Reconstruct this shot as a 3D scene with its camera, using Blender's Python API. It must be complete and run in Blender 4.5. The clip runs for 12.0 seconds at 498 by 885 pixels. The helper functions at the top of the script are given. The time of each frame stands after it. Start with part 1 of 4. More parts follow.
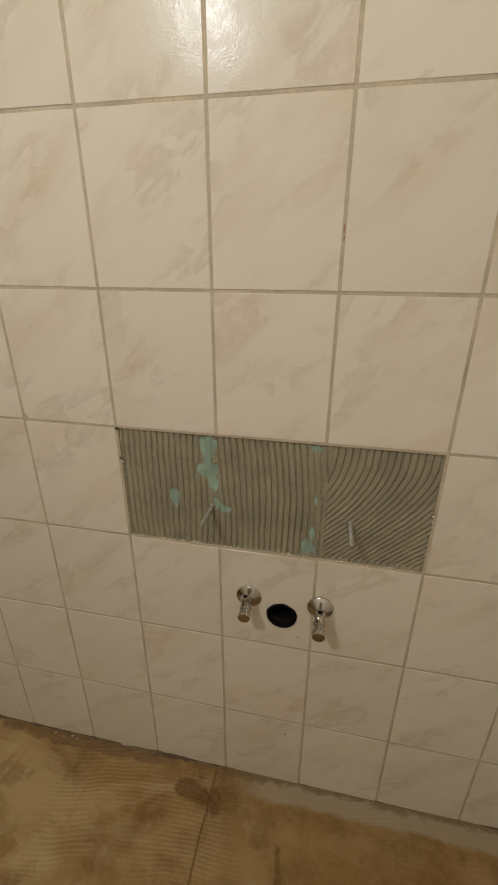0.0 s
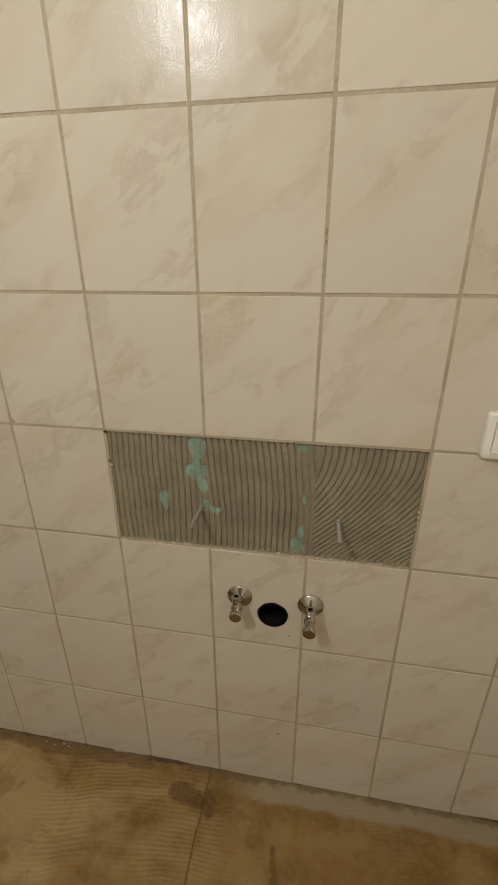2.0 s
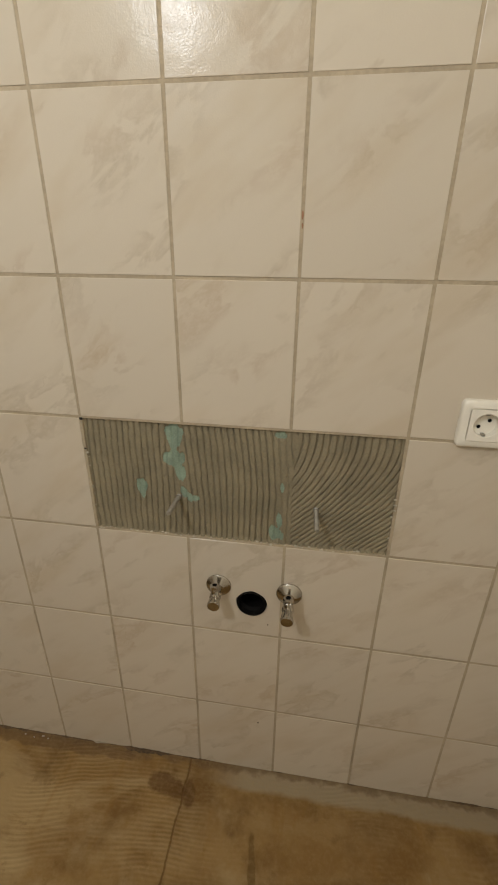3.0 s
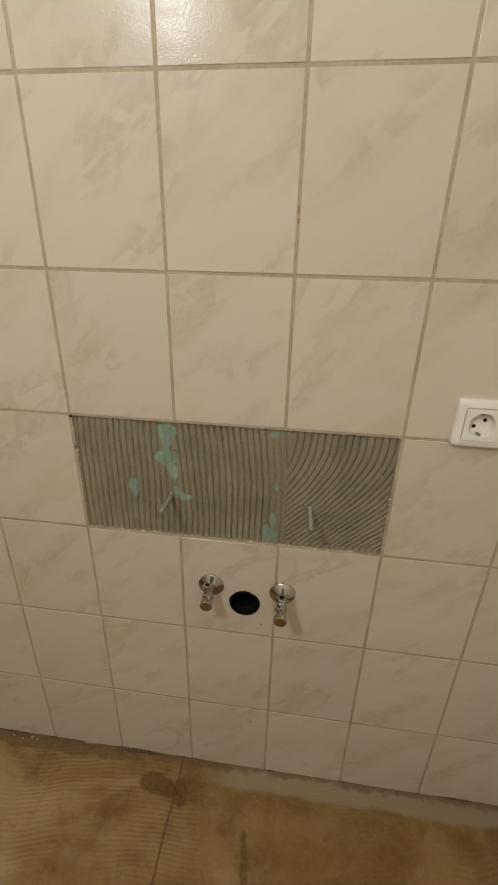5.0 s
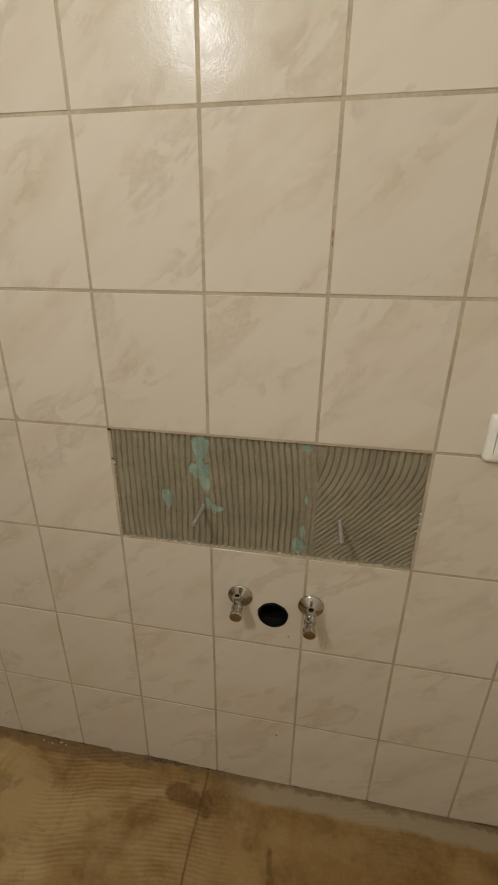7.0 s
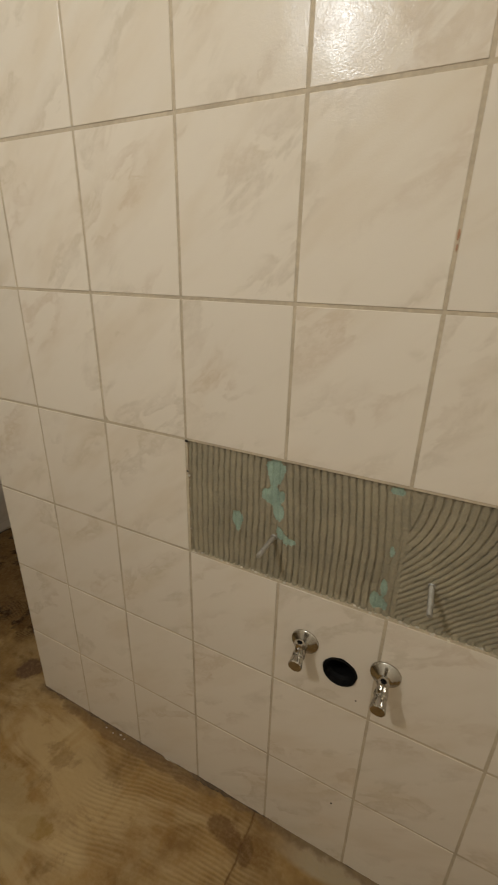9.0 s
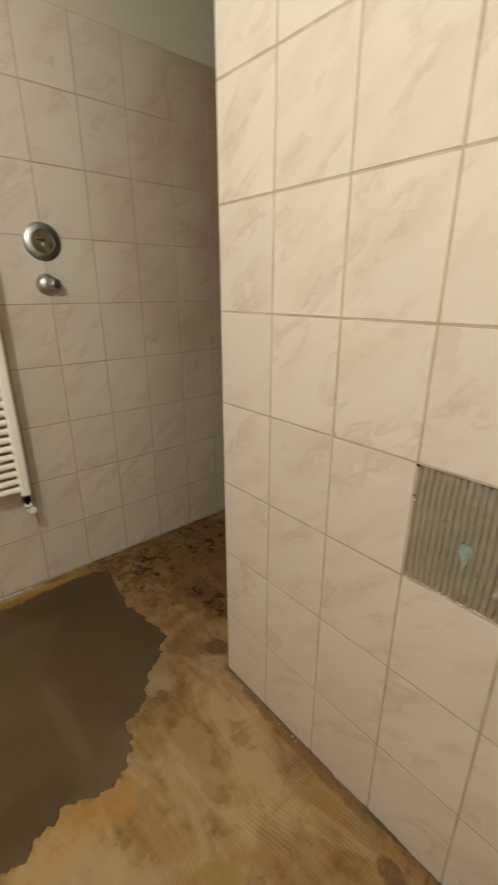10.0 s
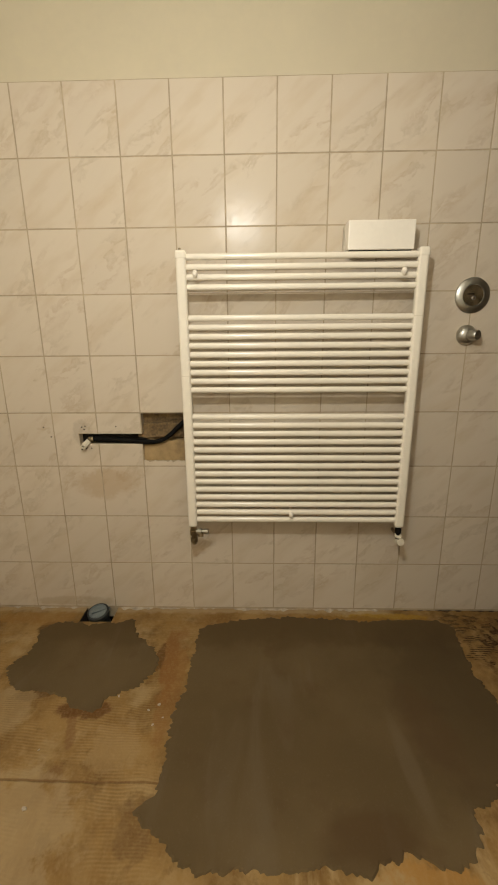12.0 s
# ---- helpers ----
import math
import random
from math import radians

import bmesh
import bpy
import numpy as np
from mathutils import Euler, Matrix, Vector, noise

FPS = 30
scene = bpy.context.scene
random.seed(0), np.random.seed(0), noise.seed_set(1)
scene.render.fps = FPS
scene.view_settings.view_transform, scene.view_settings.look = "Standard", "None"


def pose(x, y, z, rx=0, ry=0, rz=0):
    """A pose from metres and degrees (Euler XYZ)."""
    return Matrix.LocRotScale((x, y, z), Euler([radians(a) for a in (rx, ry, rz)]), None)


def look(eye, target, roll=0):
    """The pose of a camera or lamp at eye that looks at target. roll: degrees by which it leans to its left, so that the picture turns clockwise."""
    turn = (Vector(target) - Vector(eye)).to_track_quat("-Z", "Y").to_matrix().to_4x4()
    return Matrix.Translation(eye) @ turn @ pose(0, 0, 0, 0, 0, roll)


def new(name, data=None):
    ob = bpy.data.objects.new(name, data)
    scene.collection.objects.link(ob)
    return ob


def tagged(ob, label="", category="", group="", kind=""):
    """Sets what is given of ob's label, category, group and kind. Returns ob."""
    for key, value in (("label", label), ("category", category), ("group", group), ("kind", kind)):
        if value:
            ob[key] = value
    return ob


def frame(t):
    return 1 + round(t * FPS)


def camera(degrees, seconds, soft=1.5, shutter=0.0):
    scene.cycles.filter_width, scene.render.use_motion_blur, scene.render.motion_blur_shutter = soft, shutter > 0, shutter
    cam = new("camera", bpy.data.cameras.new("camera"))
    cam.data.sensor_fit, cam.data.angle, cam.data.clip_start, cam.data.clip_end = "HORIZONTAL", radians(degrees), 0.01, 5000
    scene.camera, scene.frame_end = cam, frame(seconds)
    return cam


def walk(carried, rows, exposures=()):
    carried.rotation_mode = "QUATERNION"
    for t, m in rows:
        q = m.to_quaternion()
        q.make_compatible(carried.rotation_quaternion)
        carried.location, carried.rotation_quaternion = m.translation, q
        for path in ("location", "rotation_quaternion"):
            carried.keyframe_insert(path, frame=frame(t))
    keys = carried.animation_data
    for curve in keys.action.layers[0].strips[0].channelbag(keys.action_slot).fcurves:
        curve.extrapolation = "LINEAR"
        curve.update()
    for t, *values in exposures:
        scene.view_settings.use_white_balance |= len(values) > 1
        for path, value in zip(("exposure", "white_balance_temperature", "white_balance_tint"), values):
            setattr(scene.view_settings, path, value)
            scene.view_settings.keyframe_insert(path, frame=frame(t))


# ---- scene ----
cam = camera(61.0, 12.0, 1.9, 0.25)
PATH = [
    (0, (1.004, -0.69, 1.296), (0.633, 1.108, 0.502), 0.2),
    (0.5, (1.004, -0.693, 1.303), (0.664, 1.119, 0.528), -0.1),
    (1, (1.014, -0.696, 1.3), (0.682, 1.122, 0.534), -0.4),
    (1.5, (1.02, -0.701, 1.293), (0.689, 1.115, 0.524), -0.6),
    (2, (1.006, -0.701, 1.294), (0.689, 1.114, 0.517), -0.1),
    (2.5, (1.011, -0.709, 1.287), (0.715, 1.108, 0.505), 0.3),
    (3, (1.028, -0.699, 1.278), (0.761, 1.116, 0.483), 0.7),
    (5, (1.021, -0.688, 1.278), (0.798, 1.126, 0.466), 1.4),
    (5.5, (1.026, -0.689, 1.276), (0.794, 1.126, 0.467), 1.3),
    (6, (1.025, -0.688, 1.274), (0.774, 1.126, 0.47), 1.1),
    (6.5, (1.022, -0.689, 1.275), (0.745, 1.128, 0.487), 0.9),
    (7, (1.002, -0.708, 1.289), (0.682, 1.113, 0.526), 0.7),
    (7.5, (0.99, -0.726, 1.297), (0.621, 1.096, 0.56), 0.6),
    (9.5, (1.035, -0.583, 1.29), (-0.097, 0.898, 0.566), 0.4),
    (9.7, (0.999, -0.621, 1.298), (-0.274, 0.753, 0.596), -0.1),
    (10, (0.948, -0.712, 1.303), (-0.481, 0.513, 0.625), -0.0),
    (10.5, (0.891, -0.934, 1.333), (-0.794, -0.031, 0.744), 1.4),
    (11, (0.879, -0.994, 1.369), (-1.001, -0.641, 0.787), 1.9),
    (11.5, (0.888, -1.014, 1.371), (-1.034, -1.006, 0.818), 0.1),
    (12, (0.882, -1.004, 1.361), (-1.048, -1.058, 0.838), -0.5),
]
EXPOSURES = [(0.0, -0.17, 5950, 10), (6.5, -0.17, 5950, 10), (7.5, -0.26, 5950, 10), (9.3, -0.14, 5950, 10), (10.0, 0.3, 6000, 10), (10.5, 0.34, 6500, 10), (11.0, 0.26, 6500, 10), (12.0, 0.17, 6500, 10)]
walk(cam, [(t, look(eye, target, roll)) for t, eye, target, roll in PATH], EXPOSURES)
LAMP, LAMP_W, LAMP_RGB = (0.47, -1.14, 2.06), 35.0, (1.0, 0.985, 0.925)
TILE_RGB = (0.602, 0.524, 0.415)

# ---- world and light ----
world = bpy.data.worlds.new("world")
scene.world = world
world.use_nodes = True
world.node_tree.nodes["Background"].inputs[0].default_value = (1.0, 0.85, 0.65, 1)
world.node_tree.nodes["Background"].inputs[1].default_value = 0.0
bulb = bpy.data.lights.new("bare_bulb_light", "POINT")
bulb.energy, bulb.color, bulb.shadow_soft_size = LAMP_W, LAMP_RGB, 0.032
new("bare_bulb_light", bulb).location = LAMP

# ---- plan, in metres ----
PX, PZ = 0.2, 0.25               # tile pitch
JOINT = 0.0052
WX, WY0 = -0.9575, -1.34         # face of the west wall, and one of its joints
EAST, SOUTH, BACK, CEIL = 1.60, -2.45, 1.26, 2.535
ROWS_HIGH = 9


def floor_z(x, y):
    return 0.009 * x



# ---- material helpers ----
class Mat:
    def __init__(self, name, color=(0.5, 0.5, 0.5), rough=0.5, metal=0.0):
        self.m = bpy.data.materials.new(name)
        self.m.use_nodes = True
        self.t = self.m.node_tree
        self.b = self.t.nodes["Principled BSDF"]
        self.b.inputs["Base Color"].default_value = (*color, 1)
        self.b.inputs["Roughness"].default_value = rough
        self.b.inputs["Metallic"].default_value = metal

    def node(self, kind, **kw):
        n = self.t.nodes.new(kind)
        for k, v in kw.items():
            if k.startswith("i_"):
                n.inputs[k[2:].replace("_", " ")].default_value = v
            else:
                setattr(n, k, v)
        return n

    def to(self, out, inp):
        self.t.links.new(out, inp)

    def put(self, value, inp):
        if hasattr(value, "is_linked"):
            self.to(value, inp)
        else:
            inp.default_value = value

    def math(self, op, a, b=0.0, c=0.0, clamp=False):
        n = self.node("ShaderNodeMath", operation=op, use_clamp=clamp)
        for k, v in enumerate((a, b, c)):
            self.put(v, n.inputs[k])
        return n.outputs[0]

    def coords(self, scale=(1, 1, 1), turn=(0, 0, 0), shift=(0, 0, 0), space="Object"):
        tc = self.node("ShaderNodeTexCoord")
        mp = self.node("ShaderNodeMapping")
        mp.inputs["Scale"].default_value, mp.inputs["Rotation"].default_value = scale, turn
        mp.inputs["Location"].default_value = shift
        self.to(tc.outputs[space], mp.inputs[0])
        return mp.outputs[0]

    def noise(self, vec, scale, detail=4.0, rough=0.55, dist=0.0):
        n = self.node("ShaderNodeTexNoise")
        n.inputs["Scale"].default_value, n.inputs["Detail"].default_value = scale, detail
        n.inputs["Roughness"].default_value, n.inputs["Distortion"].default_value = rough, dist
        self.to(vec, n.inputs["Vector"])
        return n.outputs["Fac"]

    def step(self, v, lo, hi, a=0.0, b=1.0):
        n = self.node("ShaderNodeMapRange", interpolation_type="SMOOTHSTEP")
        for k, x in enumerate((v, lo, hi, a, b)):
            self.put(x, n.inputs[k])
        return n.outputs[0]

    def mix(self, fac, a, b, blend="MIX"):
        n = self.node("ShaderNodeMix", data_type="RGBA", blend_type=blend)
        self.put(fac, n.inputs[0])
        for k, v in ((6, a), (7, b)):
            self.put((*v, 1) if isinstance(v, tuple) else v, n.inputs[k])
        return n.outputs[2]

    def color(self, out):
        self.to(out, self.b.inputs["Base Color"])
        return self

    def rough(self, out):
        self.to(out, self.b.inputs["Roughness"])
        return self

    def bump(self, out, dist=0.001, strength=1.0):
        n = self.node("ShaderNodeBump")
        n.inputs["Strength"].default_value, n.inputs["Distance"].default_value = strength, dist
        self.to(out, n.inputs["Height"])
        self.to(n.outputs[0], self.b.inputs["Normal"])
        return self


def simple(name, color, rough=0.5, metal=0.0, vary=0.12, scale=30.0, bump=0.0003):
    """A surface of one colour with soft blotches, fine grain and a little relief."""
    k = Mat(name, color, rough, metal)
    v = k.coords()
    big, fine = k.noise(v, scale * 0.25, 3), k.noise(v, scale * 4, 4)
    dark = tuple(c * (1 - 2 * vary) for c in color)
    light = tuple(min(1, c * (1 + vary)) for c in color)
    f = k.math("ADD", k.math("MULTIPLY", big, 0.65), k.math("MULTIPLY", fine, 0.35))
    k.color(k.mix(k.step(f, 0.3, 0.7), dark, light))
    k.rough(k.step(fine, 0.2, 0.8, rough * 0.85, min(1, rough * 1.2)))
    if bump:
        k.bump(fine, bump)
    return k.m


def tile_material(name, ground, vein, warm):
    """Glazed ceramic with smudged diagonal marble veins, another print on every tile."""
    k = Mat(name, ground, 0.14)
    k.b.inputs["IOR"].default_value = 1.235
    tc = k.node("ShaderNodeTexCoord")
    info = k.node("ShaderNodeObjectInfo")
    jump = k.node("ShaderNodeVectorMath", operation="SCALE")
    jump.inputs[0].default_value = (37.0, 11.0, 53.0)
    k.to(info.outputs["Random"], jump.inputs["Scale"])
    add = k.node("ShaderNodeVectorMath", operation="ADD")
    k.to(tc.outputs["Object"], add.inputs[0])
    k.to(jump.outputs[0], add.inputs[1])
    lean = k.node("ShaderNodeMapping")
    lean.inputs["Rotation"].default_value = (0, 0.68, 0)
    k.to(add.outputs[0], lean.inputs[0])

    def drawn(along, across, shift=0.0):
        """The tile's plane, drawn out along the diagonal."""
        m = k.node("ShaderNodeMapping")
        m.inputs["Scale"].default_value, m.inputs["Location"].default_value = (along, 1.0, across), (shift, shift, 0)
        k.to(lean.outputs[0], m.inputs[0])
        return m.outputs[0]

    v, streaky = drawn(0.75, 1.55), drawn(0.55, 1.85, 3.0)
    # broad diagonal belts, within which the smudges lie
    belt = k.step(k.noise(streaky, 6.2, 2, 0.5), 0.45, 0.63)
    # smudges with one crisp and one fading side
    bent = k.noise(v, 12.5, 4, 0.55, 0.45)
    smudge = k.math("MULTIPLY", k.step(bent, 0.475, 0.545), k.step(bent, 0.545, 0.70, 1.0, 0.15))
    # small flecks that break them up
    fleck = k.step(k.noise(drawn(0.8, 1.2, 5.0), 55.0, 3, 0.58), 0.32, 0.66)
    hair = k.math("ABSOLUTE", k.math("SUBTRACT", k.noise(drawn(0.8, 1.4, 9.0), 15.0, 4, 0.6, 0.7), 0.5))
    hair = k.math("MULTIPLY", k.step(hair, 0.004, 0.045, 1.0, 0.0), k.step(bent, 0.47, 0.56))
    wisp = k.math("MULTIPLY", smudge, k.step(fleck, 0, 1, 0.5, 1.0))
    wisp = k.math("MULTIPLY", k.math("MAXIMUM", wisp, k.math("MULTIPLY", hair, 0.8)), belt)
    cloud = k.step(k.noise(streaky, 7.0, 3, 0.55), 0.46, 0.72)
    tone = k.mix(info.outputs["Random"], tuple(c * 0.97 for c in ground), tuple(c * 1.025 for c in ground))
    c1 = k.mix(k.math("MULTIPLY", cloud, 0.62), tone, warm)
    hue = k.mix(k.step(k.noise(v, 4.0, 1), 0.45, 0.62), vein, tuple(a * b for a, b in zip(vein, (1.12, 0.98, 0.90))))
    marbled = k.mix(k.math("MULTIPLY", wisp, 0.32), c1, hue)
    # brown shower end, with light fall-off painted in, and splashes round the water line
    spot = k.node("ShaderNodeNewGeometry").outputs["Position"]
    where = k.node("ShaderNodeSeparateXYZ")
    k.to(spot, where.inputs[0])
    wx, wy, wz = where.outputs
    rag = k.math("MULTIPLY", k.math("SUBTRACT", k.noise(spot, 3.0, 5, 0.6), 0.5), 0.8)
    brown_falloff = k.math("MULTIPLY", k.step(k.math("ADD", wy, rag), 0.0, 0.75), k.step(k.math("ADD", wz, rag), 0.35, 1.75, 0.15, 1.0))
    c2 = k.mix(k.math("MULTIPLY", brown_falloff, 0.66), marbled, (0.32, 0.205, 0.095))

    def splash(cy, cz, ry, rz, rag_scale):
        u = k.math("DIVIDE", k.math("SUBTRACT", wy, cy), ry)
        w = k.math("DIVIDE", k.math("SUBTRACT", wz, cz), rz)
        d = k.math("ADD", k.math("MULTIPLY", u, u), k.math("MULTIPLY", w, w))
        d = k.math("ADD", d, k.math("MULTIPLY", k.math("SUBTRACT", k.noise(spot, rag_scale, 5, 0.65), 0.5), 2.6))
        return k.math("MULTIPLY", k.step(d, 0.3, 1.1, 1.0, 0.0), k.step(wx, WX + 0.02, WX + 0.03, 1.0, 0.0))

    c2 = k.mix(k.math("MULTIPLY", splash(-1.72, 0.665, 0.17, 0.085, 9.0), 0.42), c2, (0.42, 0.28, 0.145))
    c2 = k.mix(k.math("MULTIPLY", splash(-1.81, 0.90, 0.05, 0.085, 22.0), 0.26), c2, (0.24, 0.19, 0.14))
    c2 = k.mix(k.math("MULTIPLY", splash(-1.95, 0.03, 0.25, 0.03, 14.0), 0.35), c2, (0.34, 0.25, 0.15))
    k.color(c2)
    # glaze: slow waves and orange peel
    g = k.coords()
    wave, peel = k.noise(add.outputs[0], 24.0, 2), k.noise(add.outputs[0], 430.0, 2)
    k.bump(k.math("ADD", k.math("MULTIPLY", wave, 1.0), k.math("MULTIPLY", peel, 0.34)), 0.00050)
    k.rough(k.step(k.noise(g, 40.0, 3), 0.3, 0.75, 0.16, 0.25))
    return k.m


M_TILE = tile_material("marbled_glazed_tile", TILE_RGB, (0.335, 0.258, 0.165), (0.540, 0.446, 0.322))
M_GROUT = simple("grey_beige_grout", (0.435, 0.352, 0.240), 0.9, vary=0.13, scale=40, bump=0.0006)
M_PAINT = simple("white_wall_paint", (0.565, 0.502, 0.360), 0.85, vary=0.03, scale=8, bump=0.0004)
M_CEIL = simple("ceiling_paint", (0.82, 0.76, 0.65), 0.9, vary=0.04, scale=6, bump=0.0004)
# dark brown for unseen niche walls, to dim their bounce and reflections
M_NICHE = simple("dark_niche_brown", (0.26, 0.19, 0.12), 0.95, vary=0.2, scale=10, bump=0.002)
# extra bright white for the unseen walls, as a source of bounce
M_BOUNCE = simple("bright_bounce_white", (0.88, 0.83, 0.72), 0.85, vary=0.03, scale=8, bump=0.0004)
M_CORE = simple("broken_plaster", (0.50, 0.44, 0.34), 0.95, vary=0.2, scale=30, bump=0.002)
M_ENAMEL = simple("white_radiator_enamel", (0.845, 0.785, 0.66), 0.2, vary=0.03, scale=10, bump=0.0)
M_PLASTIC = simple("white_plastic", (0.83, 0.775, 0.67), 0.35, vary=0.025, scale=15, bump=0.0)
M_CHROME = simple("dull_chrome", (0.50, 0.47, 0.42), 0.15, 1.0, vary=0.04, scale=60, bump=0.0)
M_MATT = simple("limescaled_chrome", (0.46, 0.45, 0.40), 0.36, 1.0, vary=0.06, scale=60, bump=0.0)
M_STEEL = simple("zinc_plated_steel", (0.40, 0.385, 0.35), 0.38, 1.0, vary=0.15, scale=200, bump=0.0)
M_BOLT = simple("dull_zinc", (0.33, 0.305, 0.255), 0.45, 0.7, vary=0.15, scale=200, bump=0.0)
M_BRASS = simple("tarnished_brass", (0.30, 0.24, 0.15), 0.4, 1.0, vary=0.3, scale=120, bump=0.0)
# black rubber, also painted as shade in gaps and openings
M_BLACK = simple("black_rubber_and_shade", (0.007, 0.006, 0.005), 0.7, vary=0.2, scale=60)
M_BLACK.node_tree.nodes["Principled BSDF"].inputs["Specular IOR Level"].default_value = 0.12
# tar and dirt, also the painted shade in the wall chase
M_DARK = simple("dark_tar_and_shade", (0.03, 0.022, 0.014), 0.9, vary=0.3, scale=60, bump=0.001)
M_BLUE = simple("blue_grey_plastic", (0.150, 0.180, 0.188), 0.4, vary=0.12, scale=60)
M_BLUED = simple("dark_blue_grey_plastic", (0.024, 0.028, 0.029), 0.5, vary=0.15, scale=60)
M_DUST = simple("pale_plaster_crumbs", (0.47, 0.40, 0.31), 0.95, vary=0.2, scale=80, bump=0.001)
M_DIRT = simple("dark_brown_dirt", (0.150, 0.092, 0.046), 0.95, vary=0.4, scale=40, bump=0.002)
M_OCHRE = simple("ochre_brick", (0.35, 0.245, 0.118), 0.95, vary=0.24, scale=9, bump=0.004)
M_BROWN = simple("brown_shaded_brick", (0.25, 0.165, 0.075), 0.95, vary=0.34, scale=22, bump=0.002)
M_GREEN = simple("green_primer_film", (0.255, 0.325, 0.242), 0.8, vary=0.18, scale=90, bump=0.0004)
M_ADHESIVE = simple("grey_tile_adhesive", (0.262, 0.218, 0.137), 0.9, vary=0.11, scale=55, bump=0.0012)
M_PLUG = simple("worn_grey_cartridge", (0.42, 0.39, 0.33), 0.5, 0.3, vary=0.2, scale=160, bump=0.0)
M_IVORY = simple("ivory_plastic", (0.72, 0.66, 0.52), 0.4, vary=0.05, scale=40, bump=0.0)


# ---- mesh helpers ----
def part(name, bm, material, parent=None, label="", smooth=False):
    """Links a bmesh as one mesh object, under a thing or under a part."""
    if smooth:
        bm.normal_update()
        for e in bm.edges:
            e.smooth = not (e.is_manifold and e.calc_face_angle(0.0) > 0.75)
    me = bpy.data.meshes.new(name)
    bm.to_mesh(me)
    bm.free()
    for m in material if isinstance(material, list) else [material]:
        me.materials.append(m)
    if smooth:
        me.polygons.foreach_set("use_smooth", [True] * len(me.polygons))
    ob = new(name, me)
    ob.parent = parent
    if label:
        tagged(ob, label)
    return ob


def thing(name, at, label, category, group="", kind=""):
    ob = new(name)
    ob.location = at
    return tagged(ob, label, category, group, kind)


def box(bm, lo, hi, bevel=0.0, seg=2):
    r = bmesh.ops.create_cube(bm, size=1.0)
    vs = r["verts"]
    for v in vs:
        v.co = Vector([lo[k] + (v.co[k] + 0.5) * (hi[k] - lo[k]) for k in range(3)])
    if bevel:
        es = list({e for v in vs for e in v.link_edges})
        bmesh.ops.bevel(bm, geom=es, offset=bevel, segments=seg, affect="EDGES", profile=0.5)
    return bm


def lathe(bm, profile, at=(0, 0, 0), axis=(0, 0, 1), seg=32, ring=None, caps=True):
    """A turned body: profile rows of (radius, height) along axis. ring(angle): a factor on the radius."""
    turn = Vector((0, 0, 1)).rotation_difference(Vector(axis)).to_matrix()
    rows = []
    for r, h in profile:
        row = []
        for k in range(seg):
            a = 2 * math.pi * k / seg
            q = r * (ring(a) if ring else 1)
            row.append(bm.verts.new(Vector(at) + turn @ Vector((q * math.cos(a), q * math.sin(a), h))))
        rows.append(row)
    for a, b in zip(rows, rows[1:]):
        for k in range(seg):
            bm.faces.new((a[k], a[(k + 1) % seg], b[(k + 1) % seg], b[k]))
    if caps and profile[0][0] > 1e-4:
        bm.faces.new(rows[0][::-1])
    if caps and profile[-1][0] > 1e-4:
        bm.faces.new(rows[-1])
    return bm


def tube(bm, path, radius, seg=12, ribs=None):
    """A round bar or hose along a path of points."""
    pts = [Vector(p) for p in path]
    rows, up = [], Vector((0.13, 0.2, 1)).normalized()
    for k, p in enumerate(pts):
        d = (pts[min(k + 1, len(pts) - 1)] - pts[max(k - 1, 0)]).normalized()
        a = d.cross(up).normalized()
        b = d.cross(a)
        r = radius * (ribs(k) if ribs else 1)
        rows.append([bm.verts.new(p + r * (math.cos(t) * a + math.sin(t) * b)) for t in (2 * math.pi * j / seg for j in range(seg))])
    for a, b in zip(rows, rows[1:]):
        for k in range(seg):
            bm.faces.new((a[k], b[k], b[(k + 1) % seg], a[(k + 1) % seg]))
    bm.faces.new(rows[0])
    bm.faces.new(rows[-1][::-1])
    bmesh.ops.recalc_face_normals(bm, faces=bm.faces[:])
    return bm


def smooth_path(points, n):
    """Points along a Catmull-Rom line through the given ones."""
    p = [Vector(q) for q in points]
    p = [2 * p[0] - p[1], *p, 2 * p[-1] - p[-2]]
    out = []
    for k in range(1, len(p) - 2):
        for j in range(n):
            t = j / n
            a, b, c, d = p[k - 1:k + 3]
            out.append(0.5 * (2 * b + (c - a) * t + (2 * a - 5 * b + 4 * c - d) * t * t + (3 * b - a - 3 * c + d) * t ** 3))
    return out + [p[-2]]


def prism(bm, outline, y0, y1, soft=0.0009):
    """A flat piece with the outline (x, z), its face at y0 and its back at y1, with a softened front edge."""
    cx = sum(p[0] for p in outline) / len(outline)
    cz = sum(p[1] for p in outline) / len(outline)
    n = len(outline)

    def inset(d):
        pts = []
        for k in range(n):
            a, b, c = (Vector(outline[(k + j) % n]) for j in (-1, 0, 1))
            e, g = (b - a).normalized(), (c - b).normalized()
            m = Vector((-e.y - g.y, e.x + g.x))
            m = m / max(0.3, m.length ** 2 / 2)
            pts.append(b + d * m)
        return pts

    rows = []
    for d, y in ((0, y1), (0, y0 + soft), (soft * 0.35, y0 + soft * 0.3), (soft, y0)):
        rows.append([bm.verts.new((p[0], y, p[1])) for p in (inset(d) if d else [Vector(q) for q in outline])])
    for a, b in zip(rows, rows[1:]):
        for k in range(n):
            bm.faces.new((a[k], a[(k + 1) % n], b[(k + 1) % n], b[k]))
    bm.faces.new(rows[-1])
    bmesh.ops.recalc_face_normals(bm, faces=bm.faces[:])
    return bm


